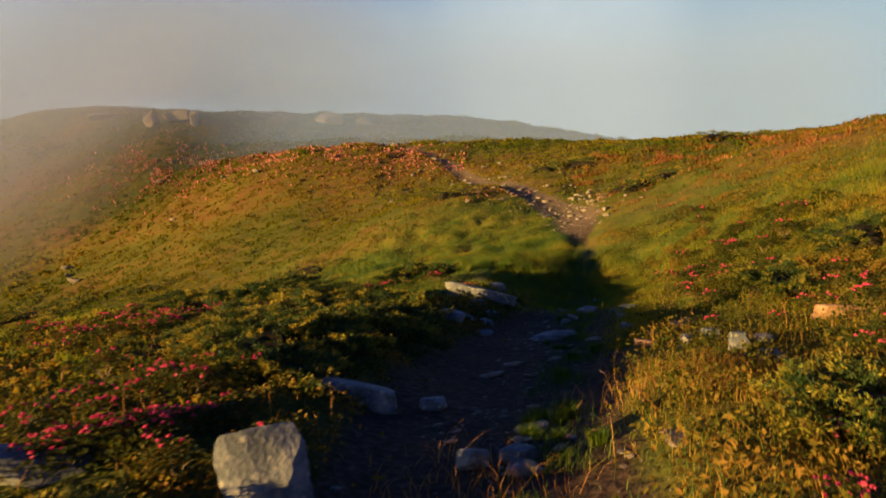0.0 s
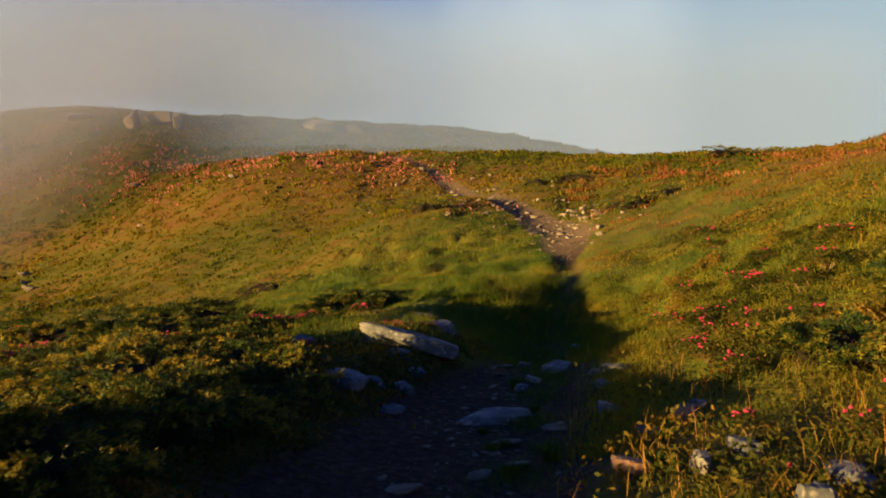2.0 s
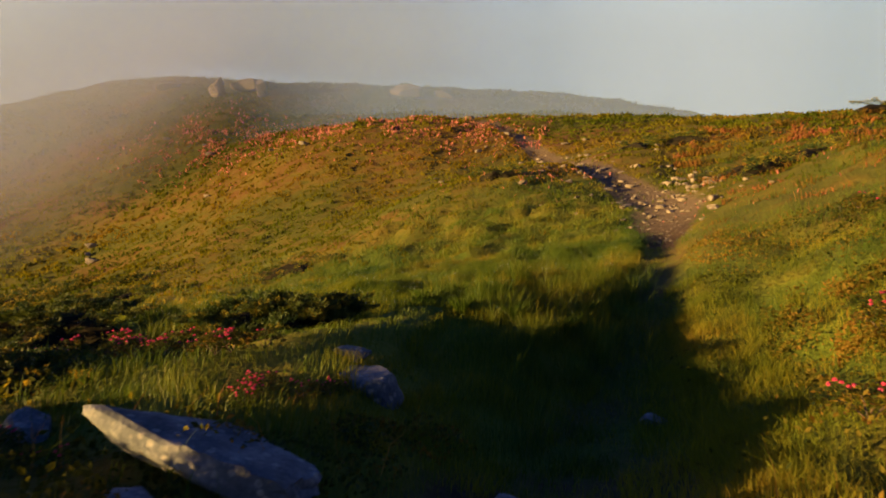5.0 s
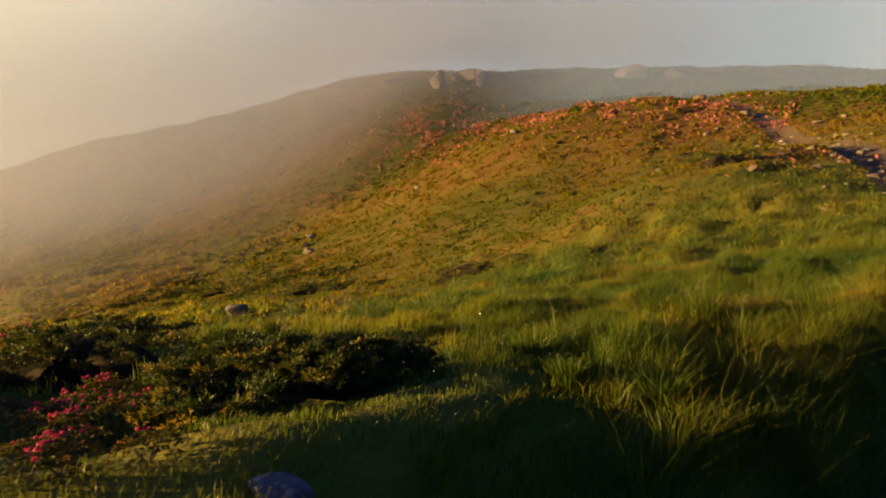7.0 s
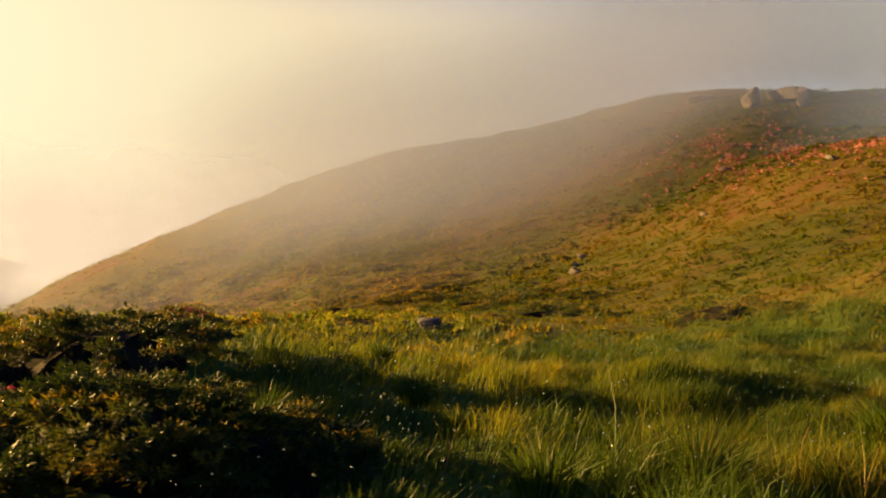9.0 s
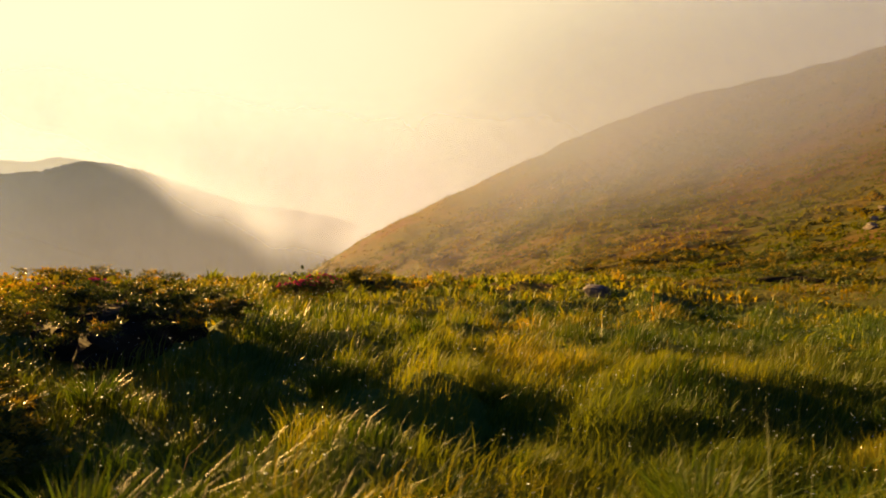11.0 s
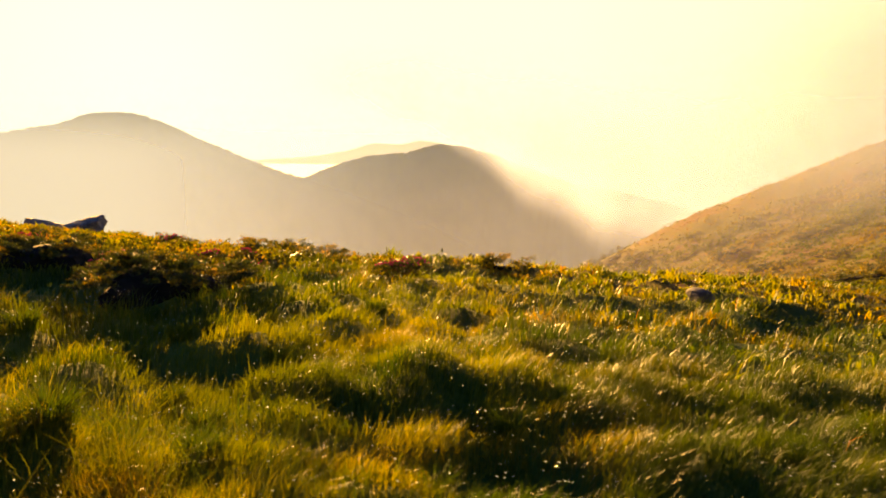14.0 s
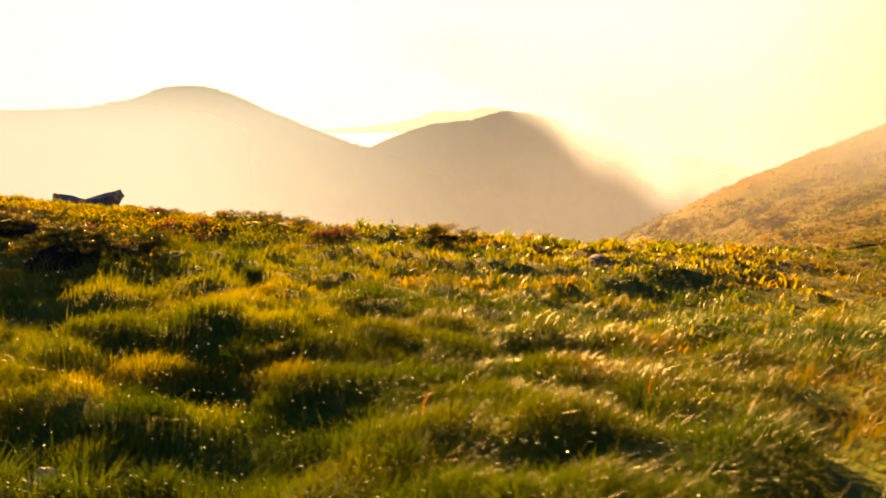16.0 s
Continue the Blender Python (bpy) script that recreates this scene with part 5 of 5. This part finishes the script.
juniper(-3.6, 13.8, 0.95, 0.6, 0.5, 4, "dark juniper bush above the flowering bank", 2600, lit_share=0.3)
juniper(-2.55, 13.75, 0.8, 0.5, 0.48, 7, "dark juniper bush above the flowering bank", 2000, lit_share=0.3)
juniper(-5.6, 14.3, 0.9, 0.8, 0.6, 3, "small juniper bush between a larger one and the trail", 1800, lit_share=0.3)
# last bush, at y 3.2, is added to shade the leaning slab
for k, (x, y, rx, ry, rz) in enumerate([(-1.35, 9.3, 0.9, 0.8, 0.42), (-2.4, 10.1, 1.1, 0.8, 0.48), (-3.6, 10.6, 1.0, 0.8, 0.42), (-1.05, 10.7, 0.75, 0.6, 0.4), (-2.2, 8.2, 0.9, 0.7, 0.44), (-1.45, 7.9, 0.7, 0.7, 0.40), (-2.2, 11.6, 0.9, 0.6, 0.4), (-3.5, 8.9, 0.9, 0.7, 0.4), (-1.6, 7.0, 0.6, 0.6, 0.40), (-0.75, 8.6, 0.55, 0.5, 0.32), (-0.95, 7.4, 0.5, 0.5, 0.32), (-0.55, 9.8, 0.5, 0.45, 0.3), (-1.0, 6.2, 0.45, 0.45, 0.3), (-1.1, 3.2, 0.5, 0.4, 0.4)]):
    juniper(x, y, rx, ry, rz, 11 + k, "low creeping juniper bush on the bank beside the trail", 1500, 30 * k, "junipers on the bank")
for k, (x, y, rx, ry, rz) in enumerate([(6.4, 12.9, 0.7, 0.7, 0.62), (4.55, 11.0, 0.5, 0.5, 0.5), (3.0, 4.5, 0.6, 0.5, 0.3), (3.7, 5.3, 0.7, 0.6, 0.34), (4.3, 4.2, 0.7, 0.6, 0.34), (3.3, 3.6, 0.6, 0.5, 0.3)]):
    juniper(x, y, rx, ry, rz, 31 + k, "yellow-green juniper bush on the bank above the trail", 1200, 50 * k, "junipers on the right bank")
for k, (x, y, rx, ry, rz) in enumerate([(5.6, 32.6, 1.3, 1.0, 0.62), (7.0, 33.2, 1.1, 0.9, 0.55), (2.2, 43.0, 1.3, 0.9, 0.55), (4.3, 43.3, 1.3, 0.9, 0.5), (-2.7, 36.6, 0.9, 0.8, 0.45), (-12.3, 14.9, 1.5, 1.0, 0.24), (-14.1, 14.2, 1.4, 1.0, 0.26), (-13.4, 11.6, 1.3, 0.9, 0.26), (-13.2, 19.4, 0.8, 0.6, 0.2), (-8.3, 30.2, 1.3, 0.9, 0.5), (12.5, 46.0, 1.6, 1.1, 0.6)]):
    juniper(x, y, rx, ry, rz, 51 + k, "dark low juniper bush standing on the heath", 420, 40 * k, "junipers farther off", 1.7)
# last two scrub patches stand in for an eroded brown bank
for k, (x, y, r, h) in enumerate([(-75, 20.5, 2.6, 0.7), (-83, 17.0, 3.4, 0.9), (-70, 22.5, 1.8, 0.5), (-27, 38.7, 2.2, 0.4), (-23.5, 37.6, 1.3, 0.3)]):
    juniper(x, y, r, r * 0.6, h, 71 + k, "dark scrub patch at the foot of the hill", 500, 20 * k, "scrub below the hill", 3.5)

srub = random.Random(91)
for k, (x, y) in enumerate([(-51.5, 32), (-49, 34.7), (-36.6, 33.7), (-41.8, 38.4), (-33.7, 37.6), (-23.3, 35.7), (-59.8, 30.2), (-35.5, 41.8), (-15.5, 31.9), (-18.7, 36.9), (-57.2, 35.6), (-45, 42.7), (-46, 31.5), (-30, 34.2), (-39, 36)]):
    juniper(x, y, srub.uniform(0.9, 1.9), srub.uniform(0.4, 0.7), srub.uniform(0.16, 0.3), 90 + k, "low dark scrub streak along the heath slope", 260, 60 + srub.uniform(-20, 20), "scrub along the slope", 2.6)


def rhododendron(seed, shoots, rx, ry, rz, flowers):
    """A cushion of leaf rosettes on short stems, with pink flower heads."""
    rr = np.random.default_rng(seed)
    root = new("rhododendron_bush")
    az, q = rr.uniform(0, 6.283, shoots), np.sqrt(rr.random(shoots))
    c = np.stack([np.cos(az) * q * rx, np.sin(az) * q * ry, rz * np.clip(1 - q ** 2, 0, 1) ** 0.5 * rr.uniform(0.6, 1.05, shoots) + 0.03], -1)
    cen, nrm = [], []
    for k in range(7):
        a = k * 0.9 + rr.uniform(0, 6.283, shoots)
        o = np.stack([np.cos(a), np.sin(a), rr.uniform(-0.2, 0.5, shoots)], -1)
        cen.append(c + o * 0.024)
        nrm.append(np.stack([-o[:, 0] * 0.5, -o[:, 1] * 0.5, np.ones(shoots)], -1) + rr.normal(0, 0.3, (shoots, 3)))
    cen, nrm = np.concatenate(cen), np.concatenate(nrm)
    fo = net("foliage", *leaves(cen, nrm, rr.uniform(0.014, 0.026, len(cen)), rr), m_rhodo, False)
    fo.parent = root
    for k in range(4):
        a = k * 1.57 + 0.4
        part("stem", tube((0, 0, -0.02), (math.cos(a) * rx * 0.6, math.sin(a) * ry * 0.6, rz * 0.6), 0.01, 0.004, 5), m_bark, root)
    top = np.argsort(-c[:, 2] + rr.random(shoots) * rz * 0.9)[:flowers]
    for i in top:
        n = 26
        d = rr.normal(0, 1, (n, 3))
        d[:, 2] = np.abs(d[:, 2]) * 0.7 + 0.1
        d /= np.linalg.norm(d, axis=1, keepdims=True)
        fl = net("flower_head", *leaves(d * 0.015 * rr.uniform(0.6, 1.1, (n, 1)), d + rr.normal(0, 0.5, d.shape), rr.uniform(0.012, 0.022, n), rr, 1.3), m_pink, False)
        fl.parent = root
        fl.location = c[i] + (0, 0, 0.03)
        tagged(fl, "bright pink flower head")
    return tagged(root, "low rhododendron bush with bright pink flower heads" if flowers > 7 else "low green rhododendron bush with a few pink flowers", "rhododendron")


kinds = [rhododendron(400, 150, 0.34, 0.3, 0.24, 14), rhododendron(401, 150, 0.38, 0.3, 0.22, 9), rhododendron(402, 120, 0.3, 0.28, 0.26, 4), rhododendron(403, 120, 0.32, 0.26, 0.2, 3), rhododendron(404, 160, 0.36, 0.32, 0.22, 22)]
frng = random.Random(77)
beds = [(-1.9, 4.3, 4, 0.85), (-1.72, 4.42, 4, 0.85), (-1.55, 4.55, 4, 0.85), (-1.38, 4.6, 4, 0.85), (-1.4, 4.9, 4, 0.8), (-1.27, 5.05, 4, 0.8), (-2.09, 5.3, 0, 0.8), (-1.93, 5.5, 0, 0.8), (-1.71, 5.6, 0, 0.9), (-1.5, 5.55, 0, 0.8), (-1.39, 6.37, 1, 0.7), (-1.25, 6.5, 0, 0.7), (-1.17, 4.4, 3, 0.8), (-0.55, 4.65, 3, 0.7), (-2.47, 5.7, 1, 0.9),
        (-1.05, 5.3, 3, 0.8), (-1.0, 4.2, 2, 0.8), (-2.3, 4.7, 1, 0.9), (-2.7, 5.2, 1, 0.9), (-1.15, 5.9, 2, 0.8), (-1.7, 6.2, 2, 0.8), (-2.2, 6.3, 1, 0.8), (-2.0, 7.1, 0, 0.8), (-2.8, 6.5, 2, 0.9), (-2.2, 8.5, 0, 0.7), (-3.3, 7.6, 1, 0.9), (-3.6, 6.0, 2, 0.9), (-2.9, 4.4, 1, 0.9), (-3.8, 4.9, 0, 0.9), (-4.5, 7.2, 2, 1.0), (-4.7, 8.6, 1, 1.0),
        (-4.3, 10.6, 4, 1.0), (-4.45, 11.6, 4, 1.0), (-4.1, 11.9, 4, 1.0), (-4.8, 11.4, 4, 1.0), (-5.4, 10.0, 4, 1.0), (-4.6, 9.7, 1, 1.0), (-4.1, 9.8, 0, 0.9), (-5.2, 11.2, 4, 1.1), (-6.3, 12.2, 0, 1.1), (-7.3, 12.3, 4, 1.1), (-6.4, 10.4, 2, 1.1), (-7.6, 10.9, 1, 1.1), (-3.5, 12.4, 0, 0.9), (-2.9, 12.8, 2, 0.9),
        (-0.85, 11.95, 4, 0.55), (-1.05, 12.5, 0, 0.6), (-0.5, 12.3, 1, 0.5), (0.33, 13.86, 1, 0.4), (-0.17, 13.83, 1, 0.5), (0.0, 13.3, 4, 0.5), (0.22, 13.65, 1, 0.45), (-0.05, 13.5, 0, 0.45), (-1.8, 15.0, 0, 0.7), (-0.75, 14.2, 1, 0.6), (-1.84, 15.4, 1, 0.7), (-0.57, 14.64, 3, 0.6), (-0.68, 14.3, 0, 0.6), (-2.2, 15.1, 4, 0.7), (-2.5, 15.5, 1, 0.8), (-2.9, 15.9, 0, 0.8), (-1.4, 14.8, 2, 0.7), (-2.6, 14.8, 2, 0.8), (-3.3, 15.3, 1, 0.8),
        (-5.8, 15.6, 4, 1.0), (-6.2, 15.9, 4, 1.0), (-6.5, 16.5, 4, 1.0), (-5.4, 15.3, 0, 0.9), (-6.57, 14.8, 4, 1.0), (-6.1, 14.9, 0, 1.0), (-9.43, 18.3, 4, 1.2), (-9.35, 18.7, 4, 1.2), (-9.3, 18.5, 4, 1.1), (-9.2, 15.4, 0, 1.2), (-8.6, 15.0, 4, 1.1), (-11.5, 12.2, 4, 1.2), (-7.9, 16.4, 2, 1.0),
        (2.6, 4.2, 4, 0.6), (2.4, 3.4, 4, 0.7), (3.2, 9.0, 0, 0.6), (3.4, 11.5, 0, 0.7), (3.6, 10.8, 1, 0.8), (3.2, 8.0, 3, 0.6), (5.2, 10.4, 1, 0.9), (4.05, 6.75, 1, 0.8), (4.9, 9.0, 0, 0.9), (3.6, 14.0, 1, 0.8), (4.1, 14.0, 1, 0.9), (3.65, 12.5, 3, 0.8), (3.9, 12.6, 1, 0.9), (3.45, 11.2, 3, 0.7), (5.05, 14.9, 0, 1.0), (3.9, 13.6, 1, 0.9), (4.4, 13.0, 1, 0.9), (3.9, 11.4, 2, 0.8), (4.4, 14.2, 3, 1.0), (4.8, 12.0, 3, 1.0), (4.5, 9.3, 1, 0.9), (5.2, 9.9, 1, 1.0), (3.9, 8.9, 2, 0.8), (5.4, 11.0, 2, 1.0), (4.2, 6.9, 2, 0.9), (3.9, 6.2, 3, 0.9), (5.0, 15.5, 1, 1.1), (5.6, 22.0, 3, 1.0), (5.7, 20.5, 1, 1.0), (5.4, 19.0, 3, 1.0), (5.6, 16.6, 3, 1.0), (4.3, 16.2, 2, 0.9), (4.7, 12.9, 3, 0.9), (5.3, 14.0, 2, 1.0), (5.8, 14.4, 2, 1.1), (4.4, 16.8, 3, 1.0), (6.6, 16.0, 1, 1.2)]
for k, (x, y, kind, s) in enumerate(beds):
    m = pose(x, y, float(ground(x, y)), 0, 0, frng.uniform(0, 360))
    ob = copy_thing(kinds[kind], m)
    ob.scale = (s, s, s)
    tagged(ob, group="rhododendrons beside the trail")
for ob in kinds:
    for c in list(ob.children):
        bpy.data.objects.remove(c)
    bpy.data.objects.remove(ob)
